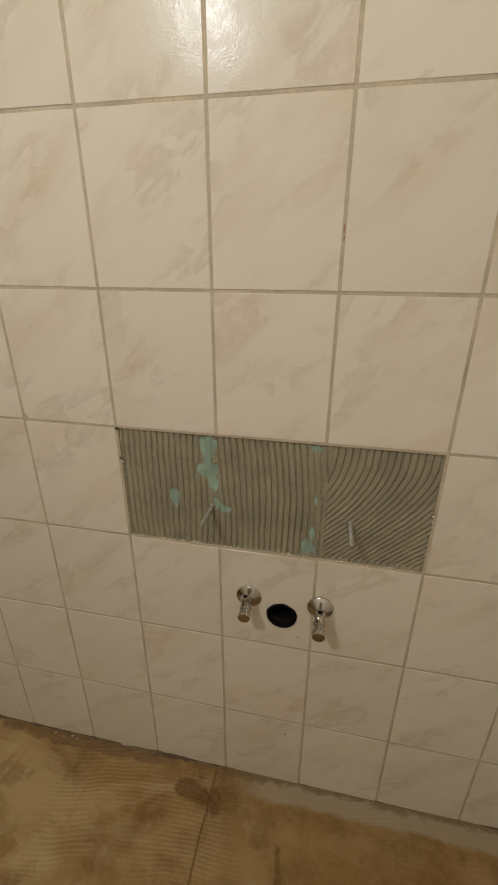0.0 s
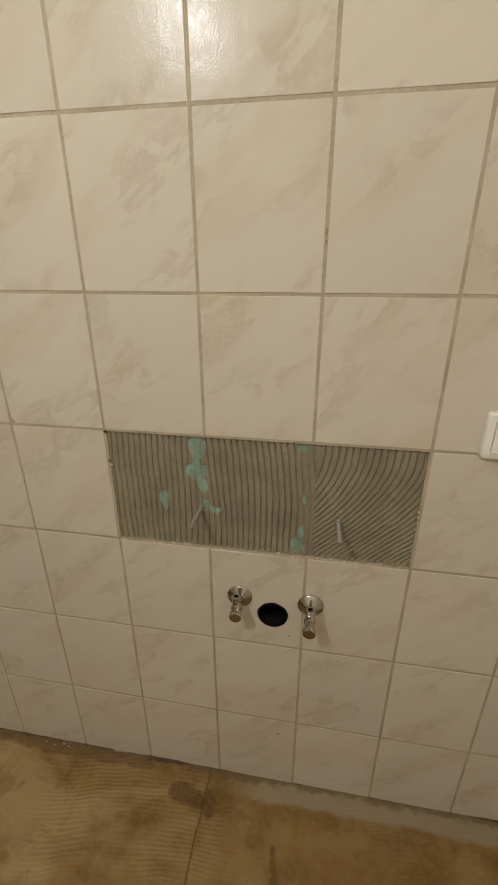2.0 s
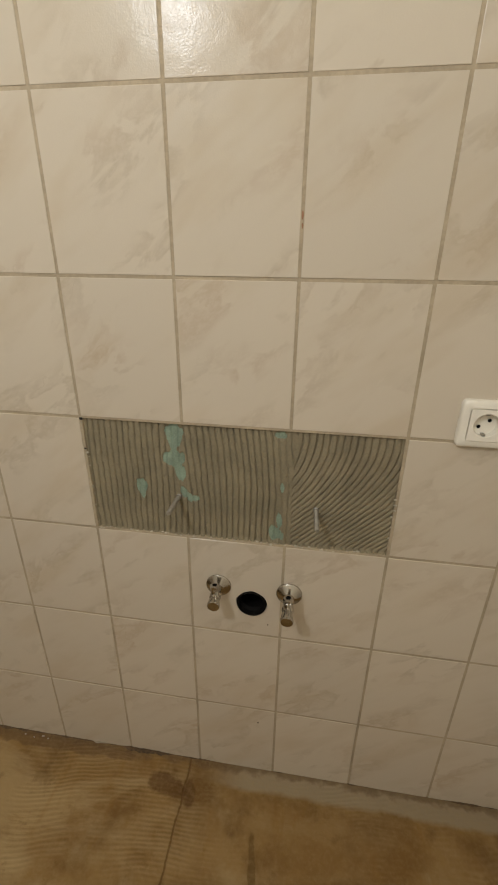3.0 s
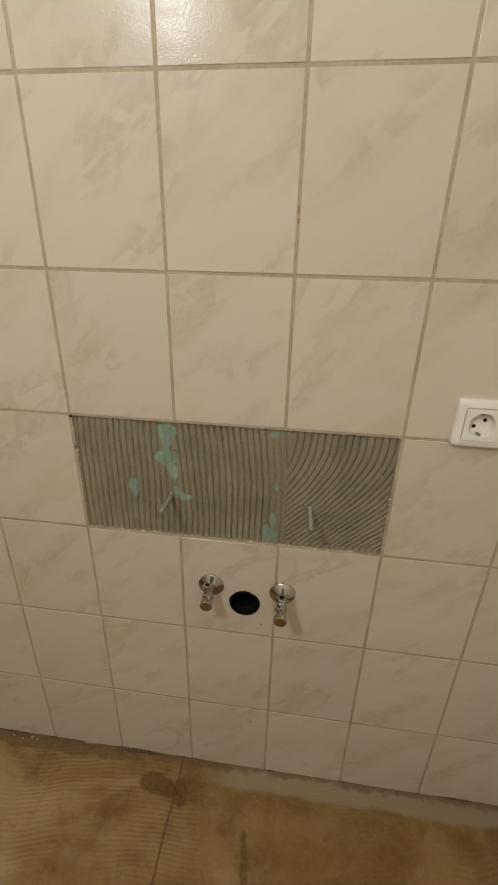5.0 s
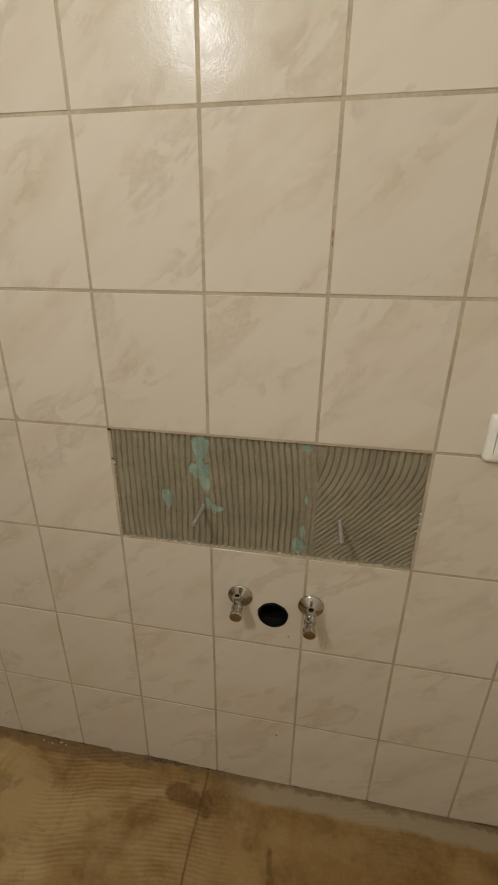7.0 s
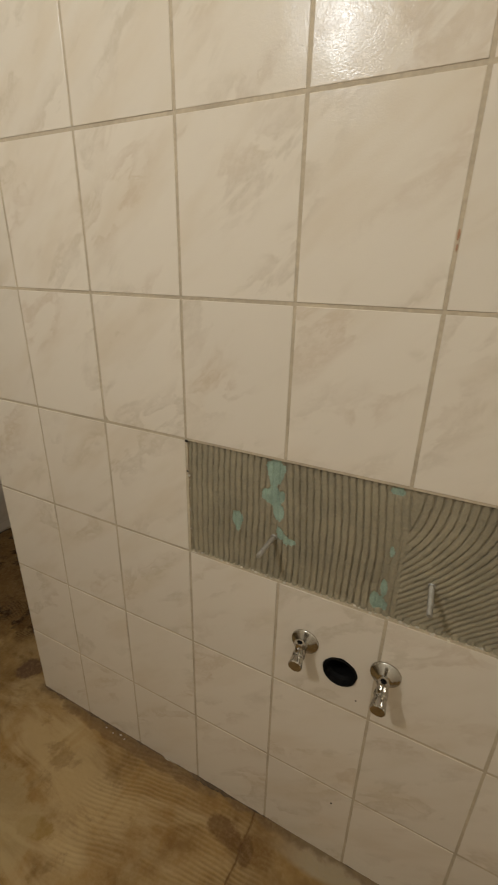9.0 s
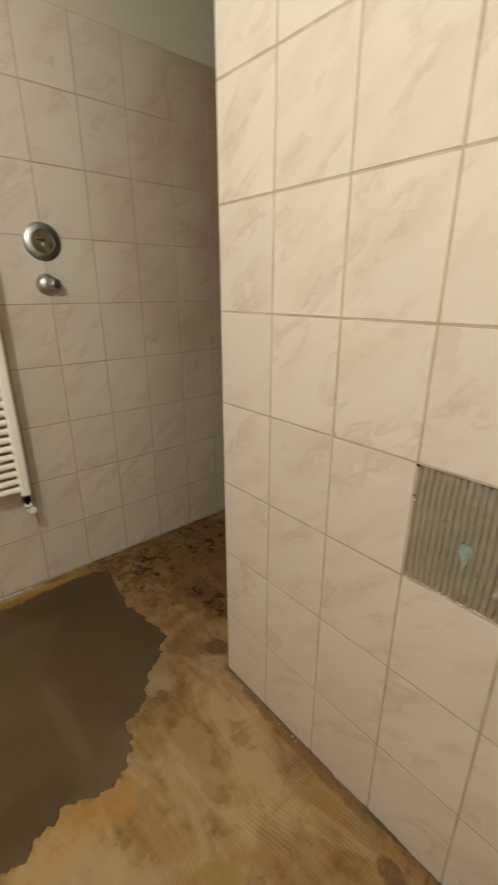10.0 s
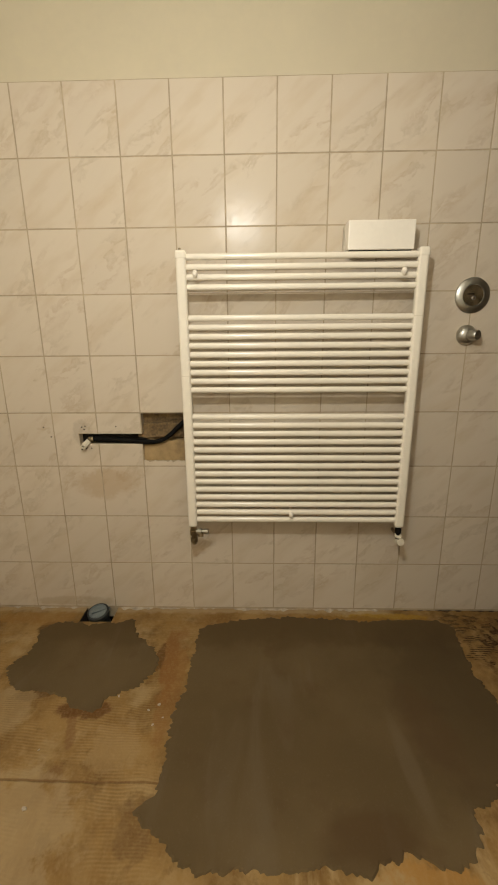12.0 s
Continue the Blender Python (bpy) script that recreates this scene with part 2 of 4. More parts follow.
def slab(name, lo, hi, material, axis, holes=(), label="", category="wall"):
    """A wall of boxes along axis 0 or 1, with rectangular holes (a0, a1, z0, z1) through it."""
    o = 1 - axis
    cuts_a = sorted({lo[axis], hi[axis], *[h for q in holes for h in q[:2]]})
    cuts_z = sorted({lo[2], hi[2], *[h for q in holes for h in q[2:]]})
    bm = bmesh.new()
    for a0, a1 in zip(cuts_a, cuts_a[1:]):
        for z0, z1 in zip(cuts_z, cuts_z[1:]):
            if any(q[0] < (a0 + a1) / 2 < q[1] and q[2] < (z0 + z1) / 2 < q[3] for q in holes):
                continue
            p, q = [0, 0, z0], [0, 0, z1]
            p[axis], q[axis], p[o], q[o] = a0, a1, lo[o], hi[o]
            box(bm, p, q)
    return tagged(part(name, bm, material), label, category, kind="structure")


# ---- the setting ----
GAP = (0.603, 1.197, 0.752, 0.998)              # bare field of the north wall
DRAIN = (0.89, 0.98, 0.545, 0.635)
CAVITY = (-1.538, -1.30, 0.774, 0.998)          # broken-open field of the west wall
CHASE = (-1.826, -1.538, 0.857, 0.904)
wall_north = slab("wall_north", (0.002, 0.0009, -0.06), (EAST + 0.1, 0.1, CEIL), M_GROUT, 0, (GAP, DRAIN),
                  "partition wall with beige marbled tiles and a bare adhesive field")
wall_west = slab("wall_west", (WX - 0.12, SOUTH - 0.1, -0.06), (WX - 0.0009, BACK + 0.1, CEIL), M_GROUT, 1, (CAVITY, CHASE),
                 "bathroom wall with beige marbled tiles below white paint")
# unseen walls, added close and bright to throw fill light back
slab("wall_south", (WX, SOUTH - 0.1, -0.06), (EAST, SOUTH, CEIL), M_BOUNCE, 0, label="unseen bright white wall added to close the room and bounce light")
slab("wall_east", (EAST, SOUTH - 0.1, -0.06), (EAST + 0.1, 0.0, CEIL), M_BOUNCE, 1, label="unseen bright white wall added to close the room and bounce light")
# unseen niche walls, added dark to dim the reflections in the tiles
slab("wall_niche_back", (WX, BACK, -0.06), (1.1, BACK + 0.1, CEIL), M_NICHE, 0, label="unseen dark wall added to close the niche and dim its bounce")
slab("wall_niche_side", (1.0, 0.1, -0.06), (1.1, BACK, CEIL), M_NICHE, 1, label="unseen dark wall added to close the niche and dim its bounce")
ceiling = tagged(part("ceiling", box(bmesh.new(), (WX - 0.12, SOUTH - 0.1, CEIL), (EAST + 0.1, BACK + 0.1, CEIL + 0.1)), M_CEIL),
                 "plain off-white painted ceiling", "ceiling", kind="structure")
# painted plaster above the tiles, three millimetres behind their faces
part("painted_plaster", box(bmesh.new(), (WX - 0.0013, SOUTH, ROWS_HIGH * PZ - 0.001), (WX - 0.0002, BACK, CEIL), 0), M_PAINT, wall_west,
     "smooth white painted plaster above the tiles")
part("painted_plaster", box(bmesh.new(), (0.002, 0.0002, ROWS_HIGH * PZ - 0.001), (EAST, 0.0013, CEIL), 0), M_PAINT, wall_north,
     "smooth white painted plaster above the tiles")
part("end_plaster", box(bmesh.new(), (0.0, 0.0075, -0.05), (0.0019, 0.0995, CEIL), 0), M_PAINT, wall_north, "plain end face of the partition")


# ---- floor ----
def floor_material():
    k = Mat("screed_with_old_adhesive", (0.4, 0.26, 0.12), 0.9)
    k.b.inputs["Specular IOR Level"].default_value = 0.12
    v = k.coords()
    sep = k.node("ShaderNodeSeparateXYZ")
    k.to(v, sep.inputs[0])
    x, y = sep.outputs[0], sep.outputs[1]
    warp = k.noise(v, 6.0, 5, 0.6)
    warp2 = k.noise(k.coords(shift=(7, 3, 1)), 6.0, 5, 0.6)
    fine = k.noise(v, 90.0, 4, 0.65)

    def blob(cx, cy, rx, ry, turn=0.0, rag=0.7):
        """A ragged stain: 1 inside, 0 outside."""
        c, s = math.cos(turn), math.sin(turn)
        dx, dy = k.math("SUBTRACT", x, cx), k.math("SUBTRACT", y, cy)
        u = k.math("DIVIDE", k.math("ADD", k.math("MULTIPLY", dx, c), k.math("MULTIPLY", dy, s)), rx)
        w = k.math("DIVIDE", k.math("SUBTRACT", k.math("MULTIPLY", dy, c), k.math("MULTIPLY", dx, s)), ry)
        d = k.math("SQRT", k.math("ADD", k.math("MULTIPLY", u, u), k.math("MULTIPLY", w, w)))
        n = k.math("MULTIPLY", k.math("SUBTRACT", k.noise(v, 16.0, 5, 0.65), 0.5), rag * 2.4)
        return k.step(k.math("ADD", d, n), 0.75, 1.1, 1.0, 0.0)

    # ochre and tan clouds
    base = k.mix(k.step(warp, 0.33, 0.66), (0.163, 0.096, 0.033), (0.282, 0.187, 0.080))
    base = k.mix(k.math("MULTIPLY", k.step(warp2, 0.50, 0.70), 0.75), base, (0.345, 0.262, 0.146))
    base = k.mix(k.math("MULTIPLY", k.step(k.noise(v, 2.6, 4, 0.6), 0.52, 0.66), 0.55), base, (0.215, 0.126, 0.042))
    # combed ridges left by a notched trowel: straight runs and arcs, in scattered fields
    wob = k.node("ShaderNodeVectorMath", operation="ADD")
    nz = k.node("ShaderNodeTexNoise")
    nz.inputs["Scale"].default_value, nz.inputs["Detail"].default_value = 3.0, 2.0
    k.to(v, nz.inputs["Vector"])
    sc = k.node("ShaderNodeVectorMath", operation="SCALE")
    sc.inputs["Scale"].default_value = 0.10
    k.to(nz.outputs["Color"], sc.inputs[0])
    k.to(v, wob.inputs[0])
    k.to(sc.outputs[0], wob.inputs[1])

    def combs(kind, turn, scale, shift=(0, 0, 0)):
        mp = k.node("ShaderNodeMapping")
        mp.inputs["Rotation"].default_value, mp.inputs["Location"].default_value = (0, 0, turn), shift
        k.to(wob.outputs[0], mp.inputs[0])
        w = k.node("ShaderNodeTexWave", wave_type=kind, wave_profile="SIN")
        if kind == "RINGS":
            w.rings_direction = "Z"
        w.inputs["Scale"].default_value, w.inputs["Distortion"].default_value = scale, 0.6
        w.inputs["Detail"].default_value, w.inputs["Detail Scale"].default_value = 2.0, 6.0
        k.to(mp.outputs[0], w.inputs["Vector"])
        return w.outputs["Fac"]

    field_a = k.math("MULTIPLY", k.step(k.noise(k.coords(shift=(2, 5, 0)), 2.2, 3), 0.38, 0.54), k.step(x, 0.22, 0.42))
    field_b = k.math("MULTIPLY", k.step(k.noise(k.coords(shift=(9, 1, 0)), 2.6, 3), 0.52, 0.66), k.step(x, 0.28, 0.42))
    comb_a = k.math("MULTIPLY", combs("BANDS", 1.45, 31.0), field_a)
    comb_b = k.math("MULTIPLY", combs("RINGS", 0.0, 24.0, (-0.45, 0.55, 0)), field_b)
    field_c = k.math("MULTIPLY", k.step(k.noise(k.coords(shift=(1, 7, 0)), 2.4, 3), 0.36, 0.5), k.step(y, -1.22, -1.38))
    comb_a = k.math("MULTIPLY", comb_a, k.step(y, -1.38, -1.22))
    comb_a = k.math("MAXIMUM", comb_a, k.math("MULTIPLY", combs("BANDS", 0.04, 29.0), field_c))
    broken = k.step(k.noise(k.coords(shift=(6, 2, 4)), 8.0, 4, 0.6), 0.38, 0.56)
    comb = k.math("MULTIPLY", k.math("MAXIMUM", comb_a, comb_b), broken)
    base = k.mix(k.math("MULTIPLY", comb, 0.25), base, (0.39, 0.295, 0.165))
    # pale strokes scraped along the partition
    scraped = k.math("MULTIPLY", k.math("MULTIPLY", k.step(x, -0.3, 0.0), k.step(x, 0.55, 0.9, 1.0, 0.25)), k.step(y, -1.1, -0.8, 0.35, 1.0))
    pale = k.step(k.noise(k.coords(scale=(0.75, 2.2, 1), turn=(0, 0, -0.12), shift=(3, 8, 0)), 3.6, 6, 0.62, 0.9), 0.44, 0.64)
    base = k.mix(k.math("MULTIPLY", k.math("MULTIPLY", pale, scraped), 0.68), base, (0.43, 0.328, 0.185))
    strokes = k.step(k.noise(k.coords(scale=(0.9, 7.0, 1), turn=(0, 0, -0.2), shift=(1, 3, 0)), 5.0, 5, 0.6, 0.5), 0.50, 0.72)
    base = k.mix(k.math("MULTIPLY", k.math("MULTIPLY", strokes, scraped), k.step(x, 0.25, 0.45, 0.16, 0.0)), base, (0.50, 0.40, 0.25))
    streak = k.step(k.noise(k.coords(scale=(2.2, 0.8, 1), turn=(0, 0, -0.5), shift=(11, 4, 0)), 4.0, 5, 0.62, 0.6), 0.52, 0.68)
    base = k.mix(k.math("MULTIPLY", streak, 0.42), base, (0.235, 0.135, 0.038))
    # brown damp marks, everywhere a few
    marks = k.step(k.noise(k.coords(shift=(4, 4, 2)), 11.0, 5, 0.65), 0.54, 0.68)
    base = k.mix(k.math("MULTIPLY", marks, 0.45), base, (0.115, 0.068, 0.025))
    # the browner field before the shower niche: ochre, with dark tar crumbs in combed rows
    niche_tone = blob(-0.62, 0.36, 0.55, 0.40, 0.0, 0.6)
    base = k.mix(k.math("MULTIPLY", niche_tone, 0.68), base, (0.125, 0.068, 0.024))
    dark_spots = k.step(k.noise(k.coords(shift=(8, 6, 0)), 9.0, 5, 0.65), 0.47, 0.64)
    base = k.mix(k.math("MULTIPLY", k.math("MULTIPLY", niche_tone, dark_spots), 0.55), base, (0.062, 0.031, 0.012))
    tan_spots = k.step(k.noise(k.coords(shift=(3, 9, 0)), 7.0, 5, 0.65), 0.56, 0.70)
    base = k.mix(k.math("MULTIPLY", k.math("MULTIPLY", niche_tone, tan_spots), 0.5), base, (0.24, 0.155, 0.07))
    rows = k.math("MULTIPLY", k.step(combs("BANDS", 0.0, 30.0), 0.40, 0.65), k.step(k.noise(k.coords(scale=(1.0, 0.5, 1), shift=(2, 2, 6)), 30.0, 3, 0.5), 0.46, 0.56))
    base = k.mix(k.math("MULTIPLY", k.math("MULTIPLY", rows, blob(-0.80, -0.02, 0.20, 0.13)), 0.95), base, (0.022, 0.012, 0.006))
    tar = k.step(k.noise(k.coords(shift=(1, 2, 0)), 17.0, 3, 0.55), 0.55, 0.62)
    clump = k.step(k.noise(k.coords(shift=(5, 2, 3)), 6.0, 3, 0.55), 0.50, 0.60)
    fleck = k.math("MULTIPLY", k.step(combs("BANDS", 0.6, 38.0), 0.45, 0.7), clump)
    tar = k.math("MAXIMUM", tar, k.math("MULTIPLY", fleck, 0.8))
    near = k.math("MAXIMUM", blob(-0.74, 0.10, 0.20, 0.16), k.math("MAXIMUM", blob(-0.36, 0.16, 0.15, 0.08), blob(-0.80, 0.62, 0.22, 0.42)))
    base = k.mix(k.math("MULTIPLY", tar, near), base, (0.042, 0.022, 0.009))
    for cx, cy, rx, ry, turn, tint, amount in (
            (-0.10, 0.025, 0.06, 0.04, 0.4, (0.098, 0.055, 0.036), 0.85),     # round dark spot by the corner
            (0.73, -0.075, 0.062, 0.025, -0.25, (0.115, 0.062, 0.023), 0.8),  # brown patch by the wall
            (0.79, -0.085, 0.018, 0.035, 0.2, (0.105, 0.056, 0.021), 0.7),
            (-0.11, -0.24, 0.075, 0.045, 0.8, (0.29, 0.235, 0.17), 0.5),       # grey-white smear at the edge of the filler
            (-0.052, -0.24, 0.026, 0.022, 0.0, (0.15, 0.09, 0.045), 0.85),
            (0.15, -0.60, 0.07, 0.17, 0.15, (0.36, 0.205, 0.065), 0.75),       # orange edge of the filler
            (0.31, -0.28, 0.06, 0.025, 0.3, (0.20, 0.125, 0.030), 0.7),
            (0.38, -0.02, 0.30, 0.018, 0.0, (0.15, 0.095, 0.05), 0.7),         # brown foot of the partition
            (-0.905, -0.40, 0.03, 0.22, 0.0, (0.30, 0.19, 0.03), 0.85),        # yellow rim along the wall
            (0.972, -0.20, 0.009, 0.055, 0.12, (0.135, 0.085, 0.030), 0.75),
            (-0.12, -1.66, 0.04, 0.03, 0.0, (0.17, 0.10, 0.045), 0.7),
            (-0.30, -1.68, 0.10, 0.02, 0.3, (0.18, 0.10, 0.045), 0.6),
            (-0.60, -1.39, 0.20, 0.04, 0.1, (0.20, 0.098, 0.032), 0.75),
            (-0.86, -0.55, 0.05, 0.45, 0.0, (0.22, 0.125, 0.03), 0.85),        # yellowed edge of the big patch
            (-0.365, -1.66, 0.045, 0.10, 0.0, (0.115, 0.053, 0.018), 0.85),  # rusty rims of the small patch
            (-0.62, -1.44, 0.09, 0.022, 0.0, (0.11, 0.054, 0.018), 0.8),
            (-0.80, -2.0, 0.05, 0.06, 0.0, (0.075, 0.042, 0.017), 0.8),
            (-0.43, -1.87, 0.03, 0.10, 0.2, (0.10, 0.055, 0.022), 0.7),
            (-0.50, -1.36, 0.30, 0.05, 0.0, (0.22, 0.115, 0.04), 0.6),
            (0.02, -1.36, 0.10, 0.06, 0.0, (0.12, 0.07, 0.03), 0.5),
            (0.30, -0.62, 0.22, 0.12, 0.5, (0.37, 0.295, 0.175), 0.6),         # pale scraped fields
            (0.20, -0.30, 0.16, 0.08, -0.4, (0.34, 0.268, 0.15), 0.55),
            (0.45, -0.38, 0.06, 0.025, 0.7, (0.26, 0.185, 0.06), 0.7),
            (0.06, -1.78, 0.20, 0.26, 0.3, (0.36, 0.285, 0.185), 0.5),         # pale dusty fields by the small patch
            (-0.34, -1.98, 0.13, 0.14, 0.0, (0.34, 0.262, 0.160), 0.45),
            (-0.22, -1.50, 0.10, 0.09, 0.0, (0.34, 0.250, 0.140), 0.4),
            (-0.87, -2.10, 0.05, 0.22, 0.0, (0.26, 0.15, 0.05), 0.6)):
        base = k.mix(k.math("MULTIPLY", blob(cx, cy, rx, ry, turn), amount), base, tint)
    # pale levelling strip along the north wall, and the dirt line at its foot
    yw = k.math("ADD", y, k.math("MULTIPLY", k.math("SUBTRACT", warp, 0.5), 0.05))
    strip = k.math("MULTIPLY", k.step(yw, -0.062, -0.045), k.step(x, 0.80, 0.95))
    base = k.mix(k.math("MULTIPLY", strip, 0.8), base, (0.33, 0.285, 0.215))
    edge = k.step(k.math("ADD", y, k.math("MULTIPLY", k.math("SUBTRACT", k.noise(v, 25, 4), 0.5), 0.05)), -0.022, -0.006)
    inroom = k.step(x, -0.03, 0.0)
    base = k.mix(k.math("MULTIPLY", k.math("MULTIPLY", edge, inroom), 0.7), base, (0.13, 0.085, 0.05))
    foot = k.step(k.math("ADD", x, k.math("MULTIPLY", k.math("SUBTRACT", k.noise(v, 14, 4), 0.5), 0.06)), WX + 0.045, WX + 0.02)
    base = k.mix(k.math("MULTIPLY", k.math("MULTIPLY", foot, k.step(y, -0.32, -0.4)), 0.5), base, (0.40, 0.33, 0.235))
    # two hairline cracks in the screed
    cx1 = k.math("ABSOLUTE", k.math("SUBTRACT", k.math("ADD", x, k.math("MULTIPLY", k.math("SUBTRACT", warp2, 0.5), 0.035)), 0.775))
    crack1 = k.math("MULTIPLY", k.step(cx1, 0.0008, 0.0036, 1.0, 0.0), k.step(y, -0.75, -0.5))
    cx2 = k.math("ABSOLUTE", k.math("SUBTRACT", k.math("ADD", x, k.math("MULTIPLY", k.math("SUBTRACT", warp, 0.5), 0.02)), -0.10))
    crack2 = k.math("MULTIPLY", k.step(cx2, 0.0015, 0.006, 1.0, 0.0), k.step(y, -1.2, -1.3))
    cracks = k.math("MAXIMUM", crack1, crack2)
    base = k.mix(k.math("MULTIPLY", cracks, 0.7), base, (0.14, 0.075, 0.03))
    # grain
    base = k.mix(k.math("MULTIPLY", k.step(fine, 0.40, 0.78), 0.25), base, (0.36, 0.27, 0.145), "MIX")
    k.color(k.mix(1.0, base, (1.03, 0.965, 0.83), "MULTIPLY"))
    h = k.math("ADD", k.math("MULTIPLY", comb, 0.55), k.math("ADD", k.math("MULTIPLY", warp, 2.0), k.math("MULTIPLY", fine, 0.5)))
    h = k.math("SUBTRACT", h, k.math("MULTIPLY", cracks, 1.5))
    k.bump(h, 0.0016)
    k.rough(k.step(warp, 0.3, 0.7, 0.75, 0.95))
    return k.m


PIT = (WX, -0.850, -1.885, -1.728)      # open hole round the waste pipe


def build_floor():
    bm = bmesh.new()
    xs = sorted({WX - 0.05, EAST, PIT[1], *[WX + 0.05 * k for k in range(52)]})
    ys = sorted({SOUTH, BACK, PIT[2], PIT[3], *[SOUTH + 0.05 * k for k in range(75)]})
    grid = [[bm.verts.new((a, b, floor_z(a, b))) for b in ys] for a in xs]
    for i in range(len(xs) - 1):
        for j in range(len(ys) - 1):
            a, b = (xs[i] + xs[i + 1]) / 2, (ys[j] + ys[j + 1]) / 2
            if a < PIT[1] and PIT[2] < b < PIT[3]:
                continue
            bm.faces.new((grid[i][j], grid[i + 1][j], grid[i + 1][j + 1], grid[i][j + 1]))
    return part("floor", bm, floor_material())


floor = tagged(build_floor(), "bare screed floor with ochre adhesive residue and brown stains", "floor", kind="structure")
pit = bmesh.new()
for lo, hi in (((PIT[0], PIT[2], -0.14), (PIT[1], PIT[3], -0.12)), ((PIT[1], PIT[2] - 0.01, -0.14), (PIT[1] + 0.01, PIT[3] + 0.01, -0.0145)),
               ((PIT[0], PIT[2] - 0.01, -0.14), (PIT[1], PIT[2], -0.0145)), ((PIT[0], PIT[3], -0.14), (PIT[1], PIT[3] + 0.01, -0.0145))):
    box(pit, lo, hi)
part("floor_pit", pit, M_DARK, floor, "near-black hole in the screed")


def mortar_material():
    k = Mat("smoothed_cement", (0.16, 0.135, 0.10), 0.8)
    k.b.inputs["Specular IOR Level"].default_value = 0.2
    v = k.coords()
    sweep = k.noise(k.coords(scale=(0.5, 2.2, 1), turn=(0, 0, 0.5)), 3.2, 4, 0.55, 0.6)
    cloud = k.noise(v, 2.0, 4)
    fine = k.noise(v, 140.0, 4, 0.6)
    c = k.mix(k.step(cloud, 0.35, 0.65), (0.094, 0.067, 0.031), (0.121, 0.089, 0.045))
    c = k.mix(k.math("MULTIPLY", k.step(sweep, 0.55, 0.72), 0.3), c, (0.150, 0.123, 0.085))
    c = k.mix(k.math("MULTIPLY", k.step(k.noise(v, 7.0, 4), 0.56, 0.72), 0.4), c, (0.085, 0.052, 0.024))
    c = k.mix(k.math("MULTIPLY", k.step(fine, 0.55, 0.75), 0.2), c, (0.16, 0.132, 0.095))
    # browner back edge and dark smears, and one pale trowel stroke
    sep = k.node("ShaderNodeSeparateXYZ")
    k.to(v, sep.inputs[0])
    x, y = sep.outputs[0], sep.outputs[1]
    rag = k.math("MULTIPLY", k.math("SUBTRACT", k.noise(v, 8.0, 5, 0.6), 0.5), 0.22)
    back = k.step(k.math("ADD", x, rag), -0.74, -0.66, 1.0, 0.0)
    c = k.mix(k.math("MULTIPLY", back, 0.5), c, (0.078, 0.050, 0.020))

    def smear(cx, cy, rx, ry, turn):
        co, si = math.cos(turn), math.sin(turn)
        dx, dy = k.math("SUBTRACT", x, cx), k.math("SUBTRACT", y, cy)
        u = k.math("DIVIDE", k.math("ADD", k.math("MULTIPLY", dx, co), k.math("MULTIPLY", dy, si)), rx)
        w = k.math("DIVIDE", k.math("SUBTRACT", k.math("MULTIPLY", dy, co), k.math("MULTIPLY", dx, si)), ry)
        d = k.math("ADD", k.math("MULTIPLY", u, u), k.math("MULTIPLY", w, w))
        return k.step(k.math("ADD", d, k.math("MULTIPLY", rag, 6.0)), 0.2, 1.2, 1.0, 0.0)

    c = k.mix(k.math("MULTIPLY", smear(-0.42, -0.28, 0.50, 0.26, 0.0), 0.55), c, (0.066, 0.045, 0.022))
    c = k.mix(k.math("MULTIPLY", smear(0.03, -0.70, 0.09, 0.16, 0.1), 0.55), c, (0.072, 0.042, 0.018))
    c = k.mix(k.math("MULTIPLY", smear(-0.30, -0.42, 0.22, 0.10, 0.2), 0.45), c, (0.085, 0.052, 0.025))
    c = k.mix(k.math("MULTIPLY", smear(-0.17, -0.527, 0.20, 0.032, 0.07), 0.3), c, (0.165, 0.132, 0.088))
    k.color(k.mix(1.0, c, (1.03, 0.98, 0.90), "MULTIPLY"))
    k.bump(k.math("ADD", k.math("MULTIPLY", sweep, 2.0), k.math("MULTIPLY", fine, 0.25)), 0.0015)
    k.rough(k.step(cloud, 0.3, 0.7, 0.78, 0.95))
    return k.m


M_MORTAR = mortar_material()


